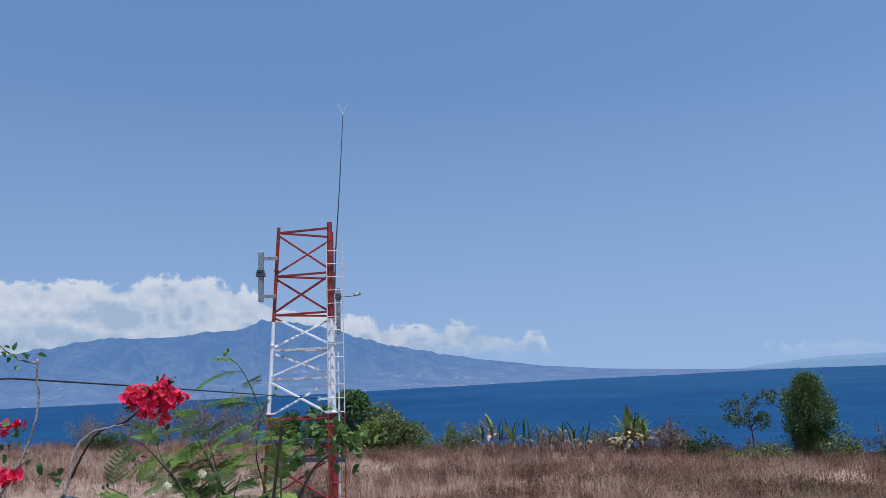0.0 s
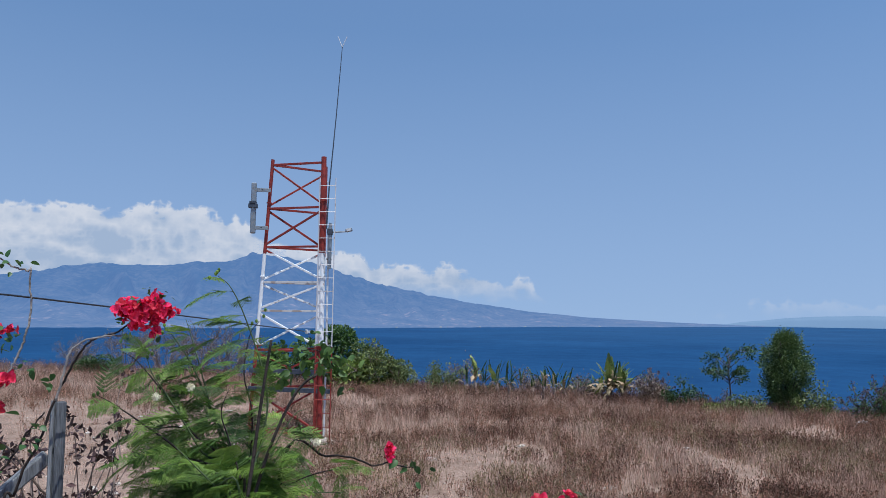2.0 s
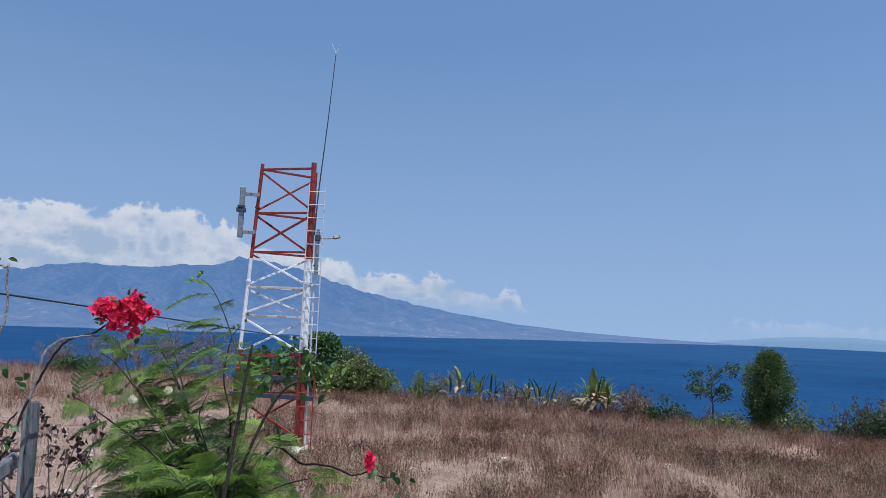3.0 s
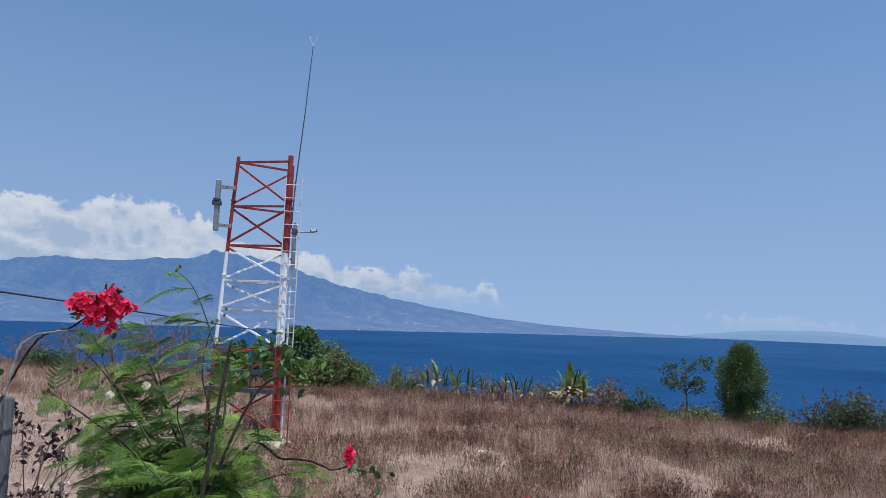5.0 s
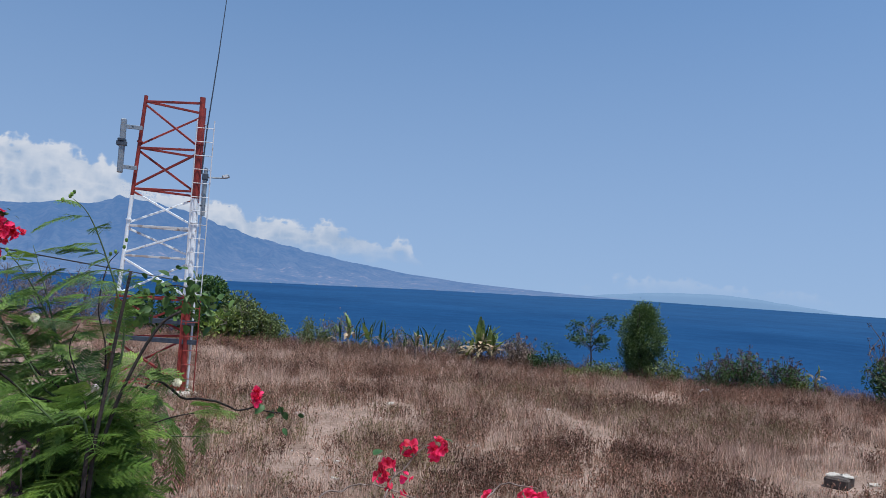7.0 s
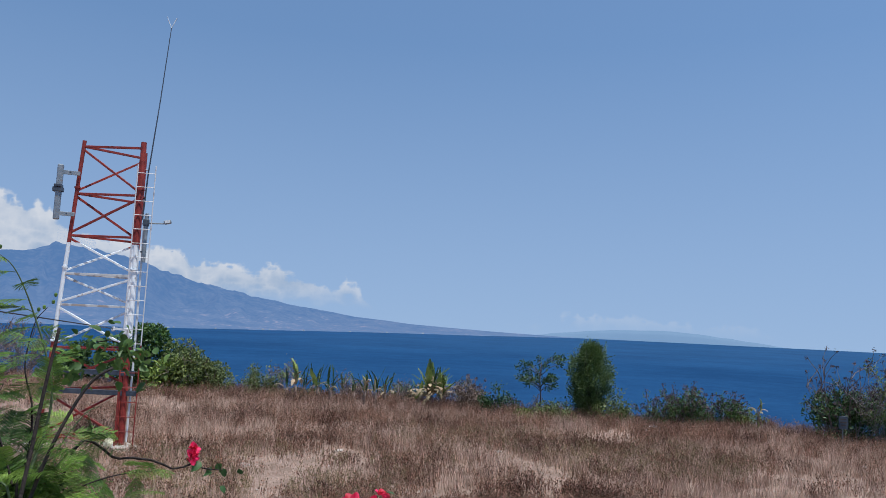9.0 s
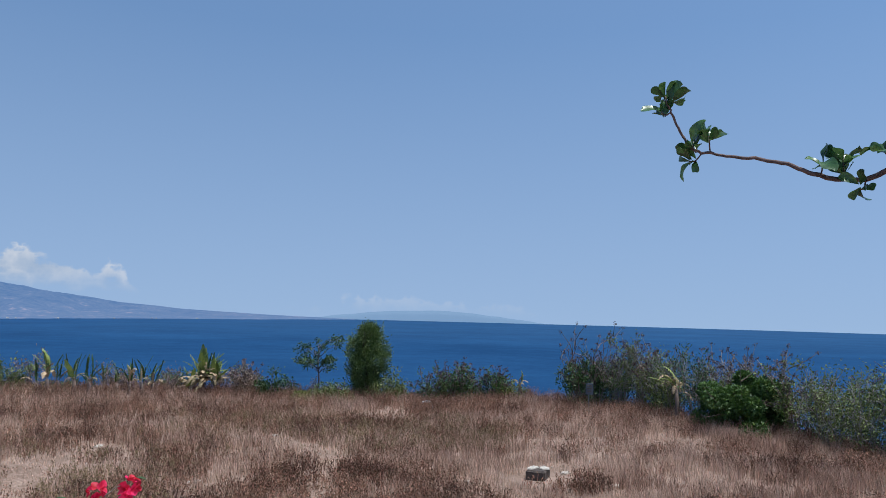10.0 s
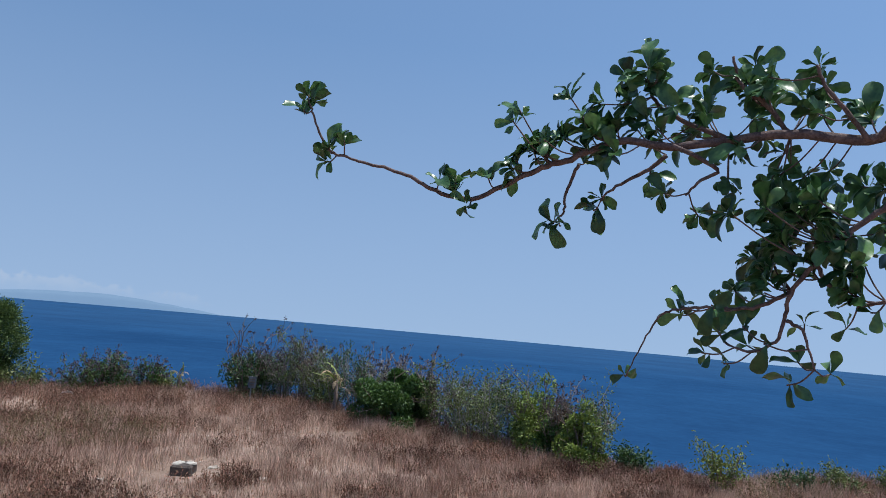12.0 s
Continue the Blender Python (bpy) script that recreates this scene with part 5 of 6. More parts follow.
LIMB_K = [(2.995, 0.040, 3.675), (2.961, 0.106, 3.770), (2.922, 0.173, 3.864), (2.896, 0.197, 3.928)]
SPRIGS_TIP = [(2.23, 1.943, 3.788), (2.223, 1.963, 3.753), (2.247, 1.916, 3.814), (2.337, 1.903, 3.61), (2.33, 1.927, 3.555), (2.355, 1.87, 3.653), (2.678, 1.528, 3.508), (2.646, 1.566, 3.531), (2.685, 1.493, 3.579), (2.702, 1.521, 3.421), (2.752, 1.395, 3.571), (2.806, 1.309, 3.562), (2.78, 1.271, 3.736), (2.794, 1.229, 3.768), (2.832, 1.203, 3.688), (2.85, 1.184, 3.661), (2.835, 1.058, 3.905), (2.781, 1.305, 3.668), (2.93, 1.149, 3.38), (2.893, 1.221, 3.379), (2.903, 1.19, 3.412), (2.918, 1.025, 3.698), (2.944, 0.989, 3.66), (2.93, 0.965, 3.748), (2.921, 0.931, 3.824), (2.99, 0.994, 3.448), (3.001, 0.941, 3.507), (2.911, 0.789, 4.006), (2.915, 0.843, 3.941), (2.938, 0.762, 3.961), (2.916, 0.897, 3.878), (2.98, 0.736, 3.869), (3.042, 0.796, 3.575)]
SPRIGS_TOP = [(3.290, 0.573, 4.165), (3.053, 0.633, 3.995), (3.313, 0.720, 4.056), (2.865, 0.399, 3.903), (3.182, 0.397, 3.975), (3.035, 0.477, 3.915), (3.284, 0.567, 3.932), (2.910, 0.643, 3.751), (3.306, 0.777, 3.809), (3.141, 0.636, 3.791), (3.368, 0.508, 3.915), (3.136, 0.355, 3.889), (3.086, 0.226, 4.009), (3.312, 0.228, 4.021), (3.437, 0.285, 3.997), (3.082, 0.141, 3.944), (3.440, 0.105, 4.025), (3.432, 0.201, 3.940), (2.994, 0.252, 3.793), (3.260, 0.049, 3.895), (3.289, 0.443, 3.804), (3.417, 0.580, 3.774), (3.310, 0.339, 3.710), (2.930, 0.562, 3.674), (3.196, 0.560, 3.535), (3.205, 0.580, 3.445), (3.217, 0.601, 3.356), (3.500, 0.605, 3.372), (3.139, 0.441, 3.498), (3.062, 0.387, 3.546)]
SPRIGS_LOW = [(3.117, 0.354, 3.45), (3.211, 0.31, 3.379), (3.357, 0.483, 3.4), (3.139, 0.343, 3.539), (2.974, 0.238, 3.483), (3.359, 0.241, 3.603), (3.131, 0.151, 3.449), (3.225, 0.11, 3.57), (3.138, 0.062, 3.409), (2.994, 0.096, 3.29), (3.282, 0.055, 3.328), (3.288, 0.044, 3.581), (2.965, 0.161, 3.324), (3.113, 0.309, 3.281), (3.055, 0.334, 3.212), (2.97, 0.125, 3.229), (2.952, 0.442, 3.136), (3.39, 0.504, 3.206), (3.336, 0.553, 3.118), (3.006, 0.625, 3.089), (3.191, 0.758, 3.061), (2.798, 0.603, 3.095), (3.336, 0.648, 2.996), (3.113, 0.599, 3.023), (3.311, 0.518, 2.96), (2.989, 0.46, 2.915), (3.056, 0.436, 2.898), (3.08, 0.203, 3.059), (3.457, 0.217, 3.046), (3.131, 0.194, 2.824), (3.168, 0.248, 2.918), (3.448, 0.22, 2.88), (3.238, 0.921, 2.804)]
SPRIGS_CROWN = [(2.80, 1.20, 3.66), (2.83, 1.12, 3.72), (2.86, 1.03, 3.76), (2.78, 1.30, 3.60), (2.90, 0.93, 3.76), (2.93, 0.80, 3.80), (2.645, 1.236, 3.75), (2.713, 1.216, 3.814), (2.688, 1.103, 3.672), (2.857, 1.081, 3.915), (2.915, 1.005, 3.877), (3.011, 0.932, 4.019), (3.063, 0.846, 4.081), (3.041, 0.809, 3.978), (3.189, 0.783, 3.925), (2.821, 0.99, 3.733), (2.831, 0.906, 3.639), (3.16, 0.657, 3.881)]


# ---- close to the camera ----
def veranda_post():
    t = thing("wooden_post", (-0.591, 0.79, 1.3), "weathered dark wooden post with flaking grey paint", "post")
    m, rows = Mesh(), 40
    v = []
    for i in range(rows):
        z = 3.1 * i / (rows - 1)
        for sx, sy in ((-1, -1), (1, -1), (1, 1), (-1, 1)):
            for k in (0, 1):
                cx, cy = sx * (0.062 - (0.008 if k == (sx * sy > 0) else 0)), sy * (0.062 - (0.008 if k != (sx * sy > 0) else 0))
                w = 0.0025 * noise.noise(Vector((cx * 30, cy * 30, z * 5)))
                v.append((cx + w - 0.026 * (z - 1.75), cy + w - 0.012 * (z - 1.75), z))
    f = [(i * 8 + j, i * 8 + (j + 1) % 8, i * 8 + 8 + (j + 1) % 8, i * 8 + 8 + j) for i in range(rows - 1) for j in range(8)]
    m.add(v, f + [tuple(range(8))[::-1], tuple((rows - 1) * 8 + j for j in range(8))])
    ob = part("shaft", m, M["oldwood"], t)
    ob.rotation_euler = (0, 0, radians(8))


def fence_post():
    top, low = Vector(FENCE_POST[0]), Vector(FENCE_POST[1])
    t = thing("fence_post", (low.x, low.y, 1.35), "grey weathered fence post with a split face", "fence post")
    d = top - low
    foot = top - d * ((top.z - 1.3) / d.z)
    a, b = foot - Vector((low.x, low.y, 1.35)), top - Vector((low.x, low.y, 1.35))
    for name, dx, w, dy, dp, cut in (("face", 0.006, 0.025, 0, 0.036, 0.006), ("strip", -0.015, 0.009, 0, 0.036, 0.003), ("core", -0.0085, 0.008, 0.007, 0.02, 0.001)):
        n, m = (b - a).length - cut, Mesh()
        m.box((w, dp, n), Matrix.Rotation(radians(25), 4, "Z") @ Matrix.Translation((dx, dy, n / 2)), 0.004)
        # face and core get the wood with painted shade, the strip stays light
        ob = part(name, m, M["greywood" if name == "strip" else "shadedwood"], t)
        ob.matrix_local = Matrix.Translation(a) @ Matrix.Rotation((b - a).angle(Vector((0, 0, 1))), 4, Vector((0, 0, 1)).cross(b - a).normalized())
    c, e = Vector(BRACE[0]) - t.location, Vector(BRACE[1]) - t.location
    e = c + (e - c) * 2.6
    part("brace", Mesh().bar(c, e, 0.034, 0.034, 0.004), M["greywood"], t, "slanting grey brace")


veranda_post()
fence_post()


def oval_leaf(length, width, cup=0.25, wide_at=0.6, n=6, bow=0.2, tip=0.0):
    """A leaf or bract along +x, face up: two rows beside a rib, cupped and bowed."""
    s = np.linspace(0, 1, n + 1)
    w = width * 0.5 * np.clip(np.sin(np.pi * s ** (math.log(0.5) / math.log(wide_at))), 0, 1) ** 0.75
    w[-1] = max(tip, 1e-4)
    v = []
    for i in range(n + 1):
        z = -bow * length * s[i] ** 2
        v += [(s[i] * length, w[i], z + cup * w[i]), (s[i] * length, 0, z), (s[i] * length, -w[i], z + cup * w[i])]
    f = []
    for i in range(n):
        f += [(i * 3, i * 3 + 3, i * 3 + 4, i * 3 + 1), (i * 3 + 1, i * 3 + 4, i * 3 + 5, i * 3 + 2)]
    return np.array(v), f


def place(shape, m):
    v, f = shape
    a = np.array(m)
    return v @ a[:3, :3].T + a[:3, 3], f


def turned(c, d, up=None, scale=1.0, roll=0.0):
    """A pose at c whose x runs along d and whose z is near up."""
    x = Vector(d).normalized()
    u = Vector(up if up is not None else (0, 0, 1))
    y = u.cross(x)
    y = y.normalized() if y.length > 1e-4 else Vector((0, 1, 0))
    z = x.cross(y)
    r = Matrix((x, y, z)).transposed().to_4x4()
    return Matrix.Translation(c) @ r @ Matrix.Rotation(roll, 4, "X") @ Matrix.Scale(scale, 4)


BRACT = oval_leaf(0.034, 0.033, 0.45, 0.52, 5, 0.1, 0.004)
VINE_LEAF = oval_leaf(0.055, 0.036, 0.25, 0.42, 5, 0.25)


def three_bracts(i):
    m = Mesh()
    for k in range(3):
        d = Vector((math.cos(2.094 * k), math.sin(2.094 * k), 0.45 + 0.25 * rng.random()))
        m.add(*place(BRACT, turned((0, 0, 0), d, (0, 0, 1), 0.8 + 0.35 * rng.random(), 0.7 * (rng.random() - 0.5))))
    return m.data("flower", M["bract"], True)


FLOWERS = [three_bracts(i) for i in range(6)]


def bract_cluster(parent, c, radius, n, size=0.85):
    """Papery three-bract flowers heaped together, each by itself."""
    for _ in range(n):
        o = Vector(unit(rng.normal(size=3)))
        p = Vector(c) + o * radius * (0.3 + 0.7 * rng.random())
        o = (o + Vector(rng.normal(size=3)) * 0.4 + Vector((0, -0.3, 0.1))).normalized()
        ob = new("flower", FLOWERS[int(rng.integers(6))])
        ob.parent = parent
        ob.matrix_local = Matrix.Translation(p) @ o.to_track_quat("Z", "Y").to_matrix().to_4x4() @ Matrix.Rotation(6.28 * rng.random(), 4, "Z") @ Matrix.Scale(size * (0.75 + 0.45 * rng.random()), 4)


def leaf_spray(parent, spots, n, spread, scale=1.0, material="bouleaf", name="leaves"):
    m = Mesh()
    for c in spots:
        for _ in range(n):
            p = Vector(c) + Vector(rng.normal(size=3)) * spread
            v, f = place(VINE_LEAF, turned(p, Vector(rng.normal(size=3)) + Vector((0, 0, -0.15)), Vector(rng.normal(size=3)) * 0.6 + Vector((0, 0, 1)), scale * (0.6 + 0.6 * rng.random())))
            m.add(v, f)
    return part(name, m, M[material], parent, smooth=True)


def vine_stem(parent, pts, r0, r1, material, rough=0.006):
    p = smooth_line(pts, 6)
    p[1:-1] += rng.normal(size=p[1:-1].shape) * rough * 0.22
    return part("stem", Mesh().tube(p, np.linspace(r0, r1, len(p)), 7), M[material], parent, smooth=True)


def to_ground(p, dx=0.0, dy=0.0):
    return (p[0] + dx, p[1] + dy, float(ground_z(p[0] + dx, p[1] + dy)) - 0.02)


def bougainvillea_tall():
    t = thing("bougainvillea", (0, 0, 0), "straggling bougainvillea with crimson flowers and arching bare stems", "bougainvillea", "bougainvilleas")
    foot = to_ground(VINE_ARCH[0], -0.02, 0.05)
    vine_stem(t, [foot] + VINE_ARCH, 0.004, 0.0025, "bark")
    vine_stem(t, VINE_ARCH_PALE, 0.0032, 0.0022, "greybark")
    vine_stem(t, [to_ground(VINE_UPRIGHT[0], 0.03, 0.05)] + VINE_UPRIGHT, 0.0036, 0.0024, "greybark")
    vine_stem(t, VINE_TWIG, 0.0028, 0.0015, "greybark")
    vine_stem(t, [foot] + VINE_LOW, 0.004, 0.002, "bark")
    vine_stem(t, [to_ground(VINE_SIDE[0])] + VINE_SIDE, 0.004, 0.002, "greybark")
    for c, r, n in zip(CLUSTERS_BIG, (0.033, 0.033, 0.03, 0.025, 0.02, 0.01, 0.01, 0.018), (34, 34, 28, 20, 12, 4, 4, 8)):
        bract_cluster(t, c, r * 1.05, int(n * 1.6), 0.4)
    for i, c in enumerate(CLUSTERS_LEFT):
        big = i in (2, 3, 4, 8, 9)
        bract_cluster(t, c, 0.022 if big else 0.012, 14 if big else 5, 0.42)
    leaf_spray(t, VINE_LEAF_SPOTS[:11], 5, 0.011, 0.42)
    leaf_spray(t, VINE_LEAF_SPOTS[11:], 7, 0.013, 0.27)
    leaf_spray(t, CLUSTERS_BIG[:3], 2, 0.03, 0.42)
    leaf_spray(t, CLUSTERS_LEFT, 2, 0.025, 0.55)


def bougainvillea_long():
    t = thing("bougainvillea", (0, 0, 0), "long bare bougainvillea shoot with one crimson flower spike", "bougainvillea", "bougainvilleas")
    vine_stem(t, [to_ground(LONG_STEM[0], -0.1, 0.1)] + LONG_STEM, 0.0045, 0.002, "bark")
    for c in LONG_STEM_FLOWER:
        bract_cluster(t, c, 0.011, 8, 0.42)
    leaf_spray(t, LONG_STEM[-2:], 4, 0.02, 0.6)


def bougainvillea_low():
    t = thing("bougainvillea", (0, 0, 0), "low bougainvillea with pinkish-red flower heads", "bougainvillea", "bougainvilleas")
    for s in (LOW_STEM_A, LOW_STEM_B, LOW_STEM_C):
        vine_stem(t, [to_ground(s[0], -0.05, 0.05)] + s, 0.0026, 0.0016, "drytwig")
    for c, r in zip(LOW_CLUSTERS, (0.024, 0.026, 0.022, 0.022, 0.025, 0.02, 0.018, 0.025, 0.012, 0.03, 0.03, 0.03)):
        bract_cluster(t, (c[0], c[1], c[2] - 0.025), r * 0.65, 9 if r > 0.02 else 3, 0.48)
    leaf_spray(t, LOW_CLUSTERS[1:8:3], 1, 0.02, 0.6)


bougainvillea_tall()
bougainvillea_long()
bougainvillea_low()


# ---- the feathery shrub ----
def feather(length, pairs, droop):
    """A twice-pinnate leaf along +x: a rib, pairs of side ribs, each with rows of tiny leaflets."""
    pieces, m = [], Mesh()
    s = np.linspace(0, 1, 10)
    rib = np.stack([s * length, 0 * s, -droop * length * s ** 2], 1)
    m.tube(rib, np.linspace(0.0016, 0.0006, 10), 4, cap=False)
    for i in range(pairs):
        k = 0.16 + 0.82 * i / (pairs - 1)
        o = np.array([k * length, 0, -droop * length * k * k])
        for side in (-1, 1):
            L = length * 0.38 * math.sin(math.pi * (0.22 + 0.62 * k)) * (0.9 + 0.2 * rng.random())
            d = unit(np.array([0.75, side * 1.0, -0.12 - 0.3 * k + 0.12 * rng.normal()]))
            end = o + d * L + [0, 0, -0.15 * L]
            m.tube([o, end], [0.0008, 0.0004], 3, cap=False)
            n = 26
            f = np.linspace(0.06, 1.0, n)[:, None]
            c = o + (end - o) * f - [0, 0, 0.12 * L] * f ** 2
            for q in (-1, 1):
                across = unit(np.cross(d, [0, 0, 1.0])) * q
                pieces.append(leaf_cards(c, d * 0.5 + across + rng.normal(size=(n, 3)) * 0.06, np.tile([0, 0, 1.0], (n, 1)) + rng.normal(size=(n, 3)) * 0.15, 0.0078 * (1 - 0.45 * f[:, 0] ** 4), np.full(n, 0.0030)))
    v, t = join(pieces)
    nv = np.concatenate(m.v)
    rt = np.array([(q[0], q[1], q[2]) for q in m.f] + [(q[0], q[2], q[3]) for q in m.f])
    return join([(v, t), (nv, rt)])


FEATHERS = [fast_mesh("leaf", *feather(0.16 + 0.012 * i, 9 + i % 4, 0.2 + 0.09 * i), M["leuc"]) for i in range(6)]


def feathery_shrub():
    base = Vector(to_ground(FEATHER_BASE[0]))
    t = thing("leadtree_shrub", base, "feathery green shrub with fine leaflets and cream ball flowers", "shrub")
    off = np.array(base)
    stems = (FEATHER_STEM_0, FEATHER_STEM_1, FEATHER_STEM_2, FEATHER_STEM_3, FEATHER_STEM_4, FEATHER_STEM_5, FEATHER_STEM_6, FEATHER_STEM_7,
             FEATHER_STEM_8, FEATHER_STEM_9, FEATHER_STEM_10, FEATHER_STEM_11, FEATHER_STEM_12, FEATHER_STEM_13, FEATHER_STEM_14, FEATHER_STEM_15, FEATHER_STEM_16, FEATHER_STEM_17)
    for i, line in enumerate(stems):
        foot = rng.normal(size=3) * [0.03, 0.03, 0]
        ln = smooth_line([foot] + [np.array(q) - off for q in line], 7)
        part("stem", Mesh().tube(ln, np.linspace(0.0045, 0.0009, len(ln)), 6), M["bark"] if i % 3 == 1 else M["greenstem"], t, smooth=True)
        run = np.concatenate([[0], np.cumsum(np.linalg.norm(np.diff(ln, axis=0), axis=1))])
        side = 1
        at = max(run[-1] - 0.75, 0.38 * run[-1])
        while at < run[-1]:
            p = np.array([np.interp(at, run, ln[:, q]) for q in range(3)])
            p2 = np.array([np.interp(at + 0.03, run, ln[:, q]) for q in range(3)])
            d = unit(p2 - p + [0, 0, 1e-6])
            out = unit(np.cross(d, [0.15, 1.0, 0.1])) * side
            side = -side
            way = out * 0.75 + d * 0.4 + [-0.45, -0.05, 0.0] + rng.normal(size=3) * [0.2, 0.45, 0.14]
            way[2] = min(way[2], 0.25)
            young = (run[-1] - at) / run[-1]
            ob = new("leaf", FEATHERS[int(rng.integers(6))])
            ob.parent = t
            ob.matrix_local = turned(p, way, Vector((0, -0.3, 1.0)) + Vector(rng.normal(size=3)) * 0.3, min(0.5 + 1.1 * young, 0.92) * (0.8 + 0.4 * rng.random()))
            at += 0.027 + 0.018 * rng.random()
    for line, r, mt, near in ((STICK_A, 0.0058, "bark", 0.79), (STICK_B, 0.0056, "bark", 0.9)):
        line = [np.array([0, 0, 2.97]) + near * (np.array(q) - [0, 0, 2.97]) for q in line]
        pts = [np.array(to_ground(line[0])) - off] + [q - off for q in line]
        ln = smooth_line(pts, 5)
        part("branch", Mesh().tube(ln, np.linspace(r, r * 0.65, len(ln)), 8), M[mt], t, "bare dark brown branch", smooth=True)
    for c in BALLS:
        m = Mesh()
        for _ in range(90):
            o = unit(rng.normal(size=3))
            m.tube([np.array(c) - off + o * 0.006, np.array(c) - off + o * 0.0125], [0.0012, 0.0007], 3, cap=False)
        m.tube([np.array(c) - off + [0, 0, -0.007], np.array(c) - off + [0, 0, 0.007]], [0.007, 0.007], 8)
        part("flower", m, M["cream"], t, "round cream-white flower ball")
    for c in [s[-1] for s in stems[:5]]:
        for _ in range(4):
            q = np.array(c) - off + rng.normal(size=3) * [0.01, 0.01, 0.015]
            part("bud", Mesh().tube([q - [0, 0, 0.006], q - [0, 0, 0.003], q + [0, 0, 0.003], q + [0, 0, 0.006]], [0.002, 0.0045, 0.0045, 0.002], 7), M["leuc"], t)


M["cream"] = mat("cream_flower", (0.6, 0.55, 0.36), (0.75, 0.72, 0.55), 30, 0.8)
feathery_shrub()


M["creepleaf"] = mat("hanging_vine_leaf", (0.06, 0.12, 0.03), (0.13, 0.21, 0.055), 12, 0.5, island=0.4, trans=0.35)


def vine_on_branch():
    t = thing("creeper", STICK_B[-1], "broad-leaved creeper hanging on the bare branch's end", "creeper")
    off = Vector(STICK_B[-1])
    leaf_spray(t, [Vector(c) - off for c in STICK_B_LEAVES[:6] + STICK_B_LEAVES[9:]], 12, 0.024, 0.62, "creepleaf")
    part("stem", Mesh().tube(smooth_line([Vector(STICK_B_LEAVES[i]) - off for i in (0, 2, 5)], 5), 0.0018, 5), M["bark"], t, smooth=True)


vine_on_branch()


def dry_weed(at, h, label):
    foot = np.array(to_ground(at))
    t = thing("dead_weed", foot, label, "weed", "dead weeds by the fence post")
    lines = sprout((0, 0, 0), 0, h, 0.2, 7, 0.22)
    m, pieces = Mesh(), []
    for ln in lines:
        m.tube(ln, np.linspace(0.0042, 0.0014, len(ln)), 5)
        for p in ln[2:]:
            k = 18
            c = p + rng.normal(size=(k, 3)) * 0.014
            pieces.append(leaf_cards(c, rng.normal(size=(k, 3)), rng.normal(size=(k, 3)), 0.024 * (0.6 + 0.8 * rng.random(k)), 0.014))
    tagged(part("brushwood", m, M["drytwig"], t), kind="stuff")
    tagged(part("dry_top", fast_mesh("dry_top", *join(pieces), M["seedhead"]), None, t, "small dark brown seed heads"), kind="stuff")


dry_weed(DRYWEED[0], 1.2, "dead brown weed with crumbly seed heads")
dry_weed(DRYWEED[1], 1.18, "dead brown weed with crumbly seed heads")
dry_weed((-1.135, 2.38), 1.22, "tall dead brown weed with crumbly seed heads")
dry_weed((-0.97, 2.39), 1.12, "dead brown weed with crumbly seed heads")
dry_weed(DRYWEED[2], 1.16, "dead brown weed with crumbly seed heads")


# ---- the broad-leaved tree ----
def obovate_leaf(length, width, cup, bow, n=10):
    """A leathery leaf along +x, broadest near its rounded end, wavy at the rim."""
    s = np.array([0, 0.12, 0.25, 0.4, 0.54, 0.67, 0.78, 0.87, 0.94, 0.985, 1])
    w = width * 0.5 * np.array([0.1, 0.24, 0.42, 0.63, 0.83, 0.97, 1.0, 0.95, 0.8, 0.5, 0.2])
    v, f = [], []
    for i in range(n + 1):
        z = bow * length * (0.25 * math.sin(math.pi * s[i]) - s[i] ** 2)
        for q in (1, 0.5, 0, -0.5, -1):
            wave = 0.13 * width * math.sin(9 * s[i] + 2 * q) * abs(q) * s[i]
            v.append((s[i] * length, w[i] * q * (1 - 0.12 * cup * abs(q)), z + cup * w[i] * abs(q) ** 1.5 + wave - (0.02 * width if q == 0 else 0)))
    for i in range(n):
        f += [(i * 5 + j, i * 5 + 5 + j, i * 5 + 6 + j, i * 5 + 1 + j) for j in range(4)]
    return np.array(v), f


BROAD = []
for i in range(6):
    L, W = 0.098 + 0.011 * i, 0.058 + 0.006 * i
    lm = Mesh()
    lm.add(*obovate_leaf(L, W, 0.1 + 0.12 * (i % 3), (-0.1, 0.08, 0.2, 0.3, 0.05, 0.45)[i]))
    BROAD.append(lm)
BROAD_DATA = [b.data("leaf", M["bigleaf"], True) for b in BROAD]


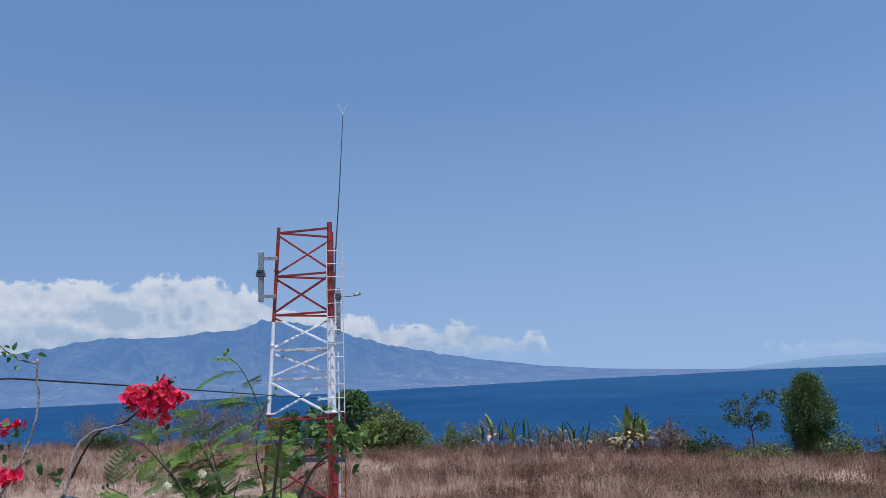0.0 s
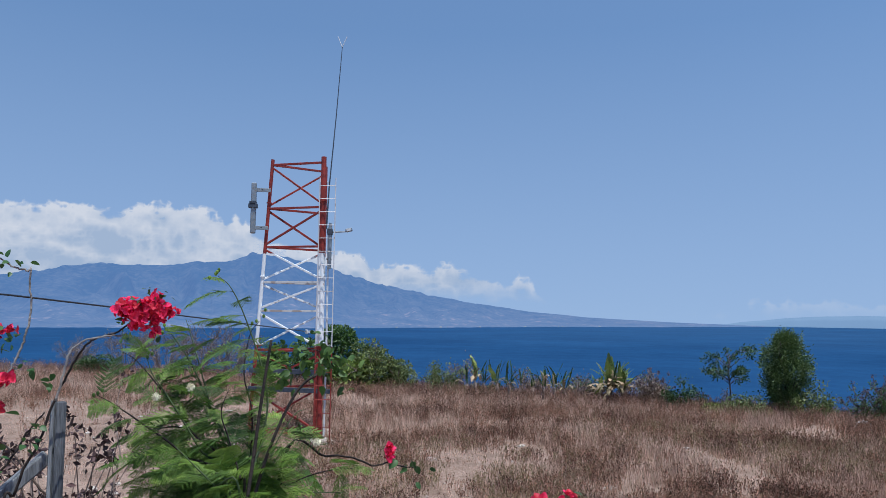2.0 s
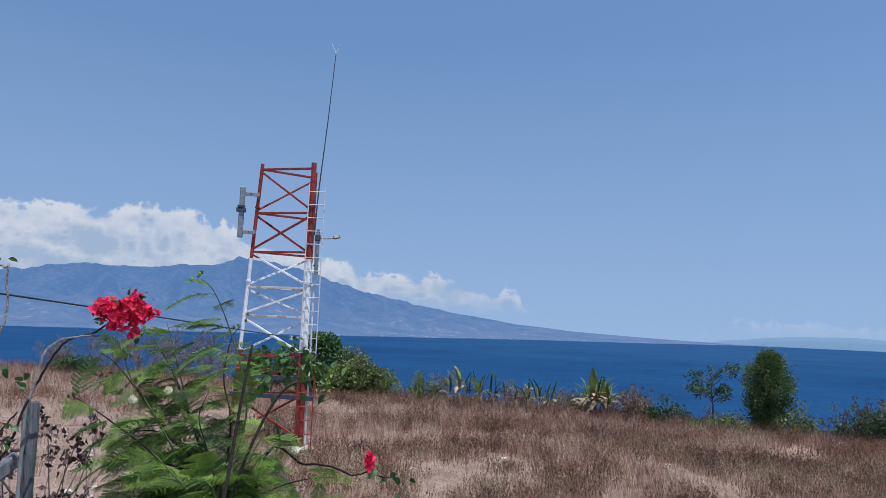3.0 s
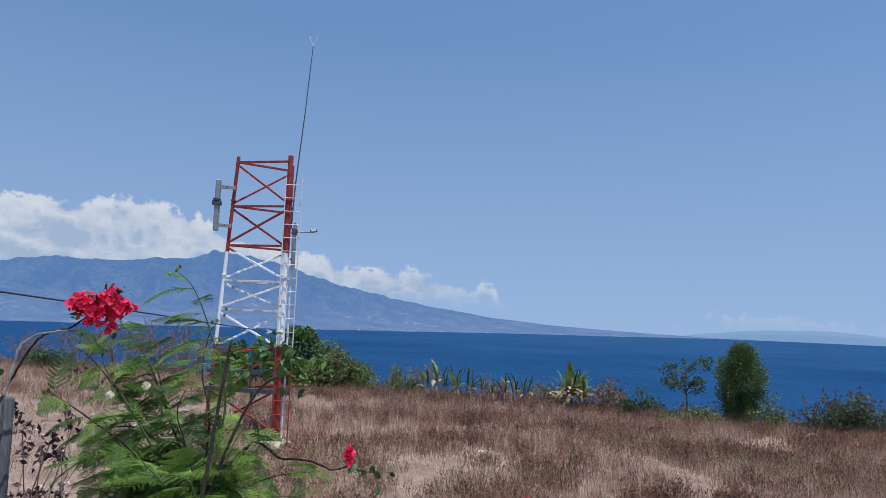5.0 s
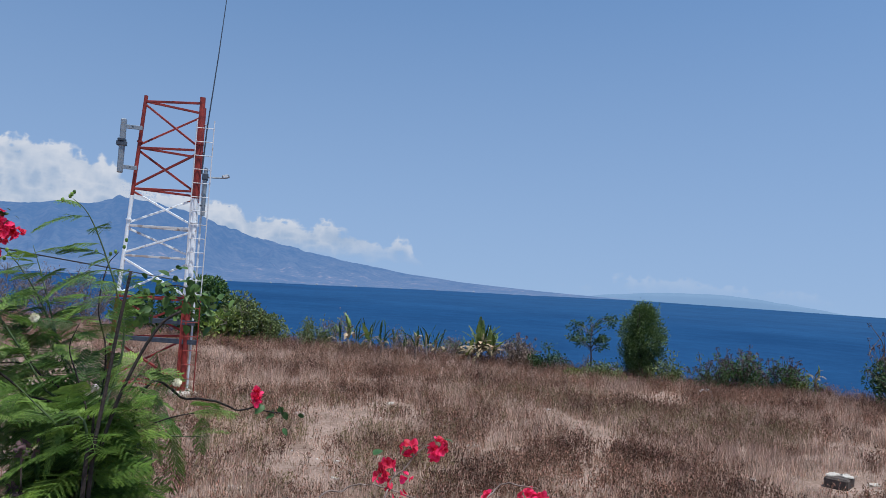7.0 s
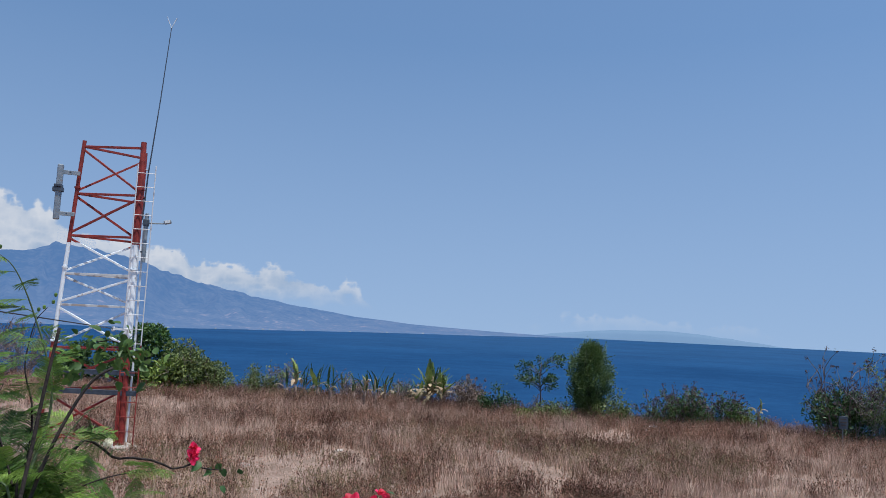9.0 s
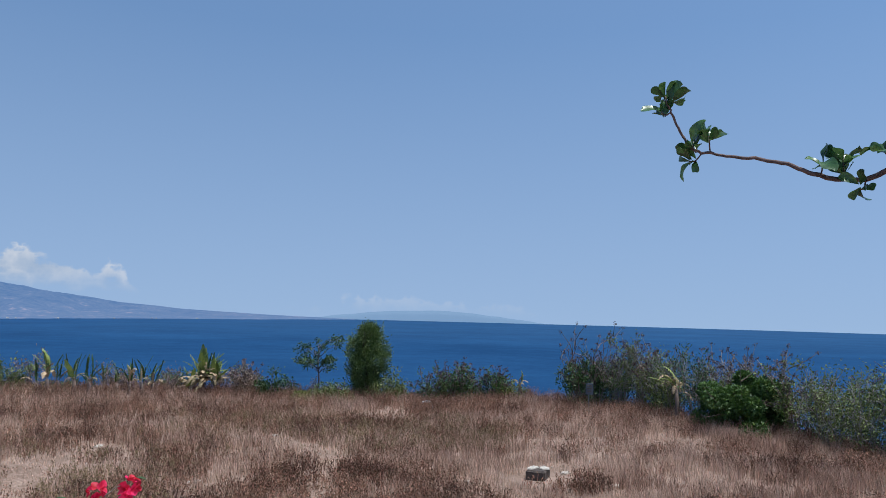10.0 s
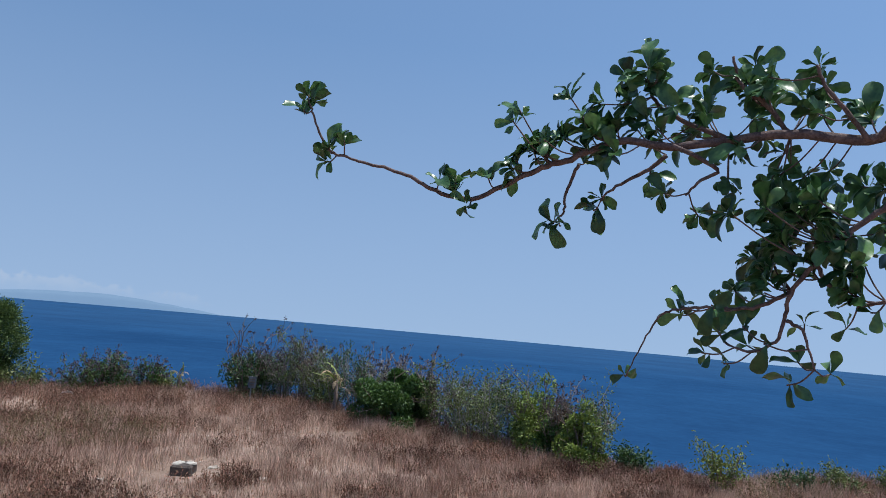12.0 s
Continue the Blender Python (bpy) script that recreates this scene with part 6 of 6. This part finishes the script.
def broad_tree():
    foot = np.array([4.3, -0.6, float(ground_z(4.3, -0.6)) - 0.05])
    t = thing("broadleaf_tree", foot, "tree with reddish limbs and rosettes of glossy dark green leaves", "tree")
    crotch = np.array([4.2, -0.55, 2.9])
    part("trunk", Mesh().tube(smooth_line([np.zeros(3), np.array([0.03, 0.02, 0.8]), crotch - foot, crotch - foot + [0.05, -0.1, 0.9]], 6), np.linspace(0.13, 0.08, 19), 12), M["redbark"], t, smooth=True)
    joints = {}
    for name, pts, r0, r1 in (("A", [crotch] + LIMB_A, 0.021, 0.005), ("tip", LIMB_A_TIP, 0.006, 0.004), ("B", LIMB_B, 0.008, 0.004), ("C", LIMB_C, 0.01, 0.004), ("D", [crotch + [0, 0, 0.1]] + LIMB_D, 0.013, 0.004),
                              ("E", LIMB_E, 0.008, 0.0022), ("F", LIMB_F, 0.007, 0.003), ("G", LIMB_G, 0.008, 0.006), ("H", LIMB_H, 0.010, 0.005), ("I", LIMB_I, 0.012, 0.005), ("J", LIMB_J, 0.01, 0.004), ("K", LIMB_K, 0.010, 0.005)):
        ln = smooth_line(pts, 5) - foot
        ln[1:-1] += rng.normal(size=ln[1:-1].shape) * 0.002
        joints[name] = ln
        part("branch", Mesh().tube(ln, np.linspace(r0, r1, len(ln)), 8), M["redbark"], t, smooth=True)
    wood = np.concatenate(list(joints.values()))
    rest, count = Mesh(), 0
    inner = [joints[n][int(len(joints[n]) * (0.1 + 0.8 * rng.random()))] + foot + rng.normal(size=3) * [0.05, 0.09, 0.06] for n in "AHIJKDGHKIDAHJKGDA" for _ in range(2)]
    inner = [c for c in inner if c[0] > 2.95]
    # rosettes that fill the fork between the upper limb and the lower one
    fork = [np.array([3.13, 0.36, 3.49]) + (rng.random(3) - 0.5) * [0.5, 0.62, 0.36] for _ in range(16)]
    for group, spread, grow in ((SPRIGS_TIP, 0.02, 1.0), (SPRIGS_CROWN, 0.01, 0.95), (SPRIGS_TOP, 0.08, 0.9), (SPRIGS_LOW, 0.05, 0.98), (inner, 0.02, 0.85), (fork, 0.01, 0.9)):
        for nth, c in enumerate(group):
            near_end = group is SPRIGS_TIP and nth < 12
            c = np.array(c) - foot + rng.normal(size=3) * [spread * 0.4, spread, spread * 0.2]
            back = c + np.array([0.06, -0.10, -0.02]) * (0.2 if group is SPRIGS_TIP else 1.0)
            j = wood[np.argmin(np.linalg.norm(wood - back, axis=1))]
            gap = c - j
            reach = 0.05 if group is SPRIGS_TIP else 0.14
            if np.linalg.norm(gap) > reach and group is not SPRIGS_CROWN and group is not fork:
                c = j + gap * (reach + 0.55 * (np.linalg.norm(gap) - reach)) / np.linalg.norm(gap)
                gap = c - j
            d = unit(gap + rng.normal(size=3) * 0.01 + [0, 0, 0.01])
            if np.linalg.norm(gap) > 0.03:
                part("twig", Mesh().tube(smooth_line([j, j + gap * 0.5 + [0, 0, -0.015], c], 3), 0.003, 5), M["redbark"], t, smooth=True)
            n = int(rng.integers(6, 10) if group is SPRIGS_TIP else rng.integers(6, 10) if group is SPRIGS_CROWN else rng.integers(9, 14))
            low = c[2] + foot[2] < 3.15 or (c[2] + foot[2] < 3.5 and c[1] + foot[1] > 1.02 and c[1] + foot[1] < 1.3)
            n = min(n, 4) if low else n
            for k in range(n):
                a = 2.4 * k + rng.random() * 0.5
                side = Vector(d).orthogonal().normalized()
                out = Matrix.Rotation(a, 3, Vector(d)) @ side
                way = out * (0.7 + 0.3 * rng.random()) + Vector(d) * (0.1 + 0.8 * rng.random()) + Vector((0, 0, (0.55 if near_end or group is SPRIGS_CROWN else 0.3) - 0.55 * rng.random()))
                m = turned(Vector(c) + out * 0.004 - Vector(d) * (0.03 * rng.random()), way, Vector(d) * 0.5 + Vector((-0.5, -0.05, 0.65)) + Vector(rng.normal(size=3)) * 0.45, grow * ((0.36 if near_end or low or group is SPRIGS_TOP else 0.40) + (0.36 if near_end else 0.48) * rng.random()), 1.4 * (rng.random() - 0.5))
                i = int(rng.integers(6))
                if count < 300:
                    ob = new("leaf", BROAD_DATA[i])
                    ob.parent = t
                    ob.matrix_local = m
                else:
                    rest.add(*place((np.concatenate(BROAD[i].v), BROAD[i].f), m))
                count += 1
    ob = part("foliage", rest, M["bigleaf_joined"], t, smooth=True)
    tagged(ob, kind="stuff")


M["bigleaf_joined"] = mat("broad_leaf_mass", (0.027, 0.074, 0.025), (0.08, 0.168, 0.05), 14, 0.34, 0.05, island=0.55, spec=0.5, trans=0.2)
broad_tree()

# smaller plants between those along the field's edge
for x, y, h in ((1.15, 27.1, 1.35), (2.62, 26.45, 1.45), (3.4, 26.05, 1.3), (4.1, 25.62, 1.5)):
    banana_plant((x, y), h, 0, 2, 8, "small ragged banana plant with narrow dark torn leaves")
for x, y, h in ((16.75, 18.1, 2.15), (17.05, 17.35, 2.05), (17.5, 16.3, 1.9), (17.75, 13.6, 2.1)):
    shrub("shrub", (x, y), 1.3, h, "green", "thin upright shrub crowded with dark reddish seed heads", stems=13, dense=0.3, sparse=True, size=0.07, bark="greybark", tops="seedhead")
for x, y, h in ((12.0, 21.1, 1.1), (13.0, 20.6, 1.2), (13.9, 20.55, 1.15)):
    shrub("shrub", (x, y), 1.1, h, "bushgreen", "thin low shrub with dark seed heads", stems=10, dense=0.3, sparse=True, size=0.07, tops="seedhead")
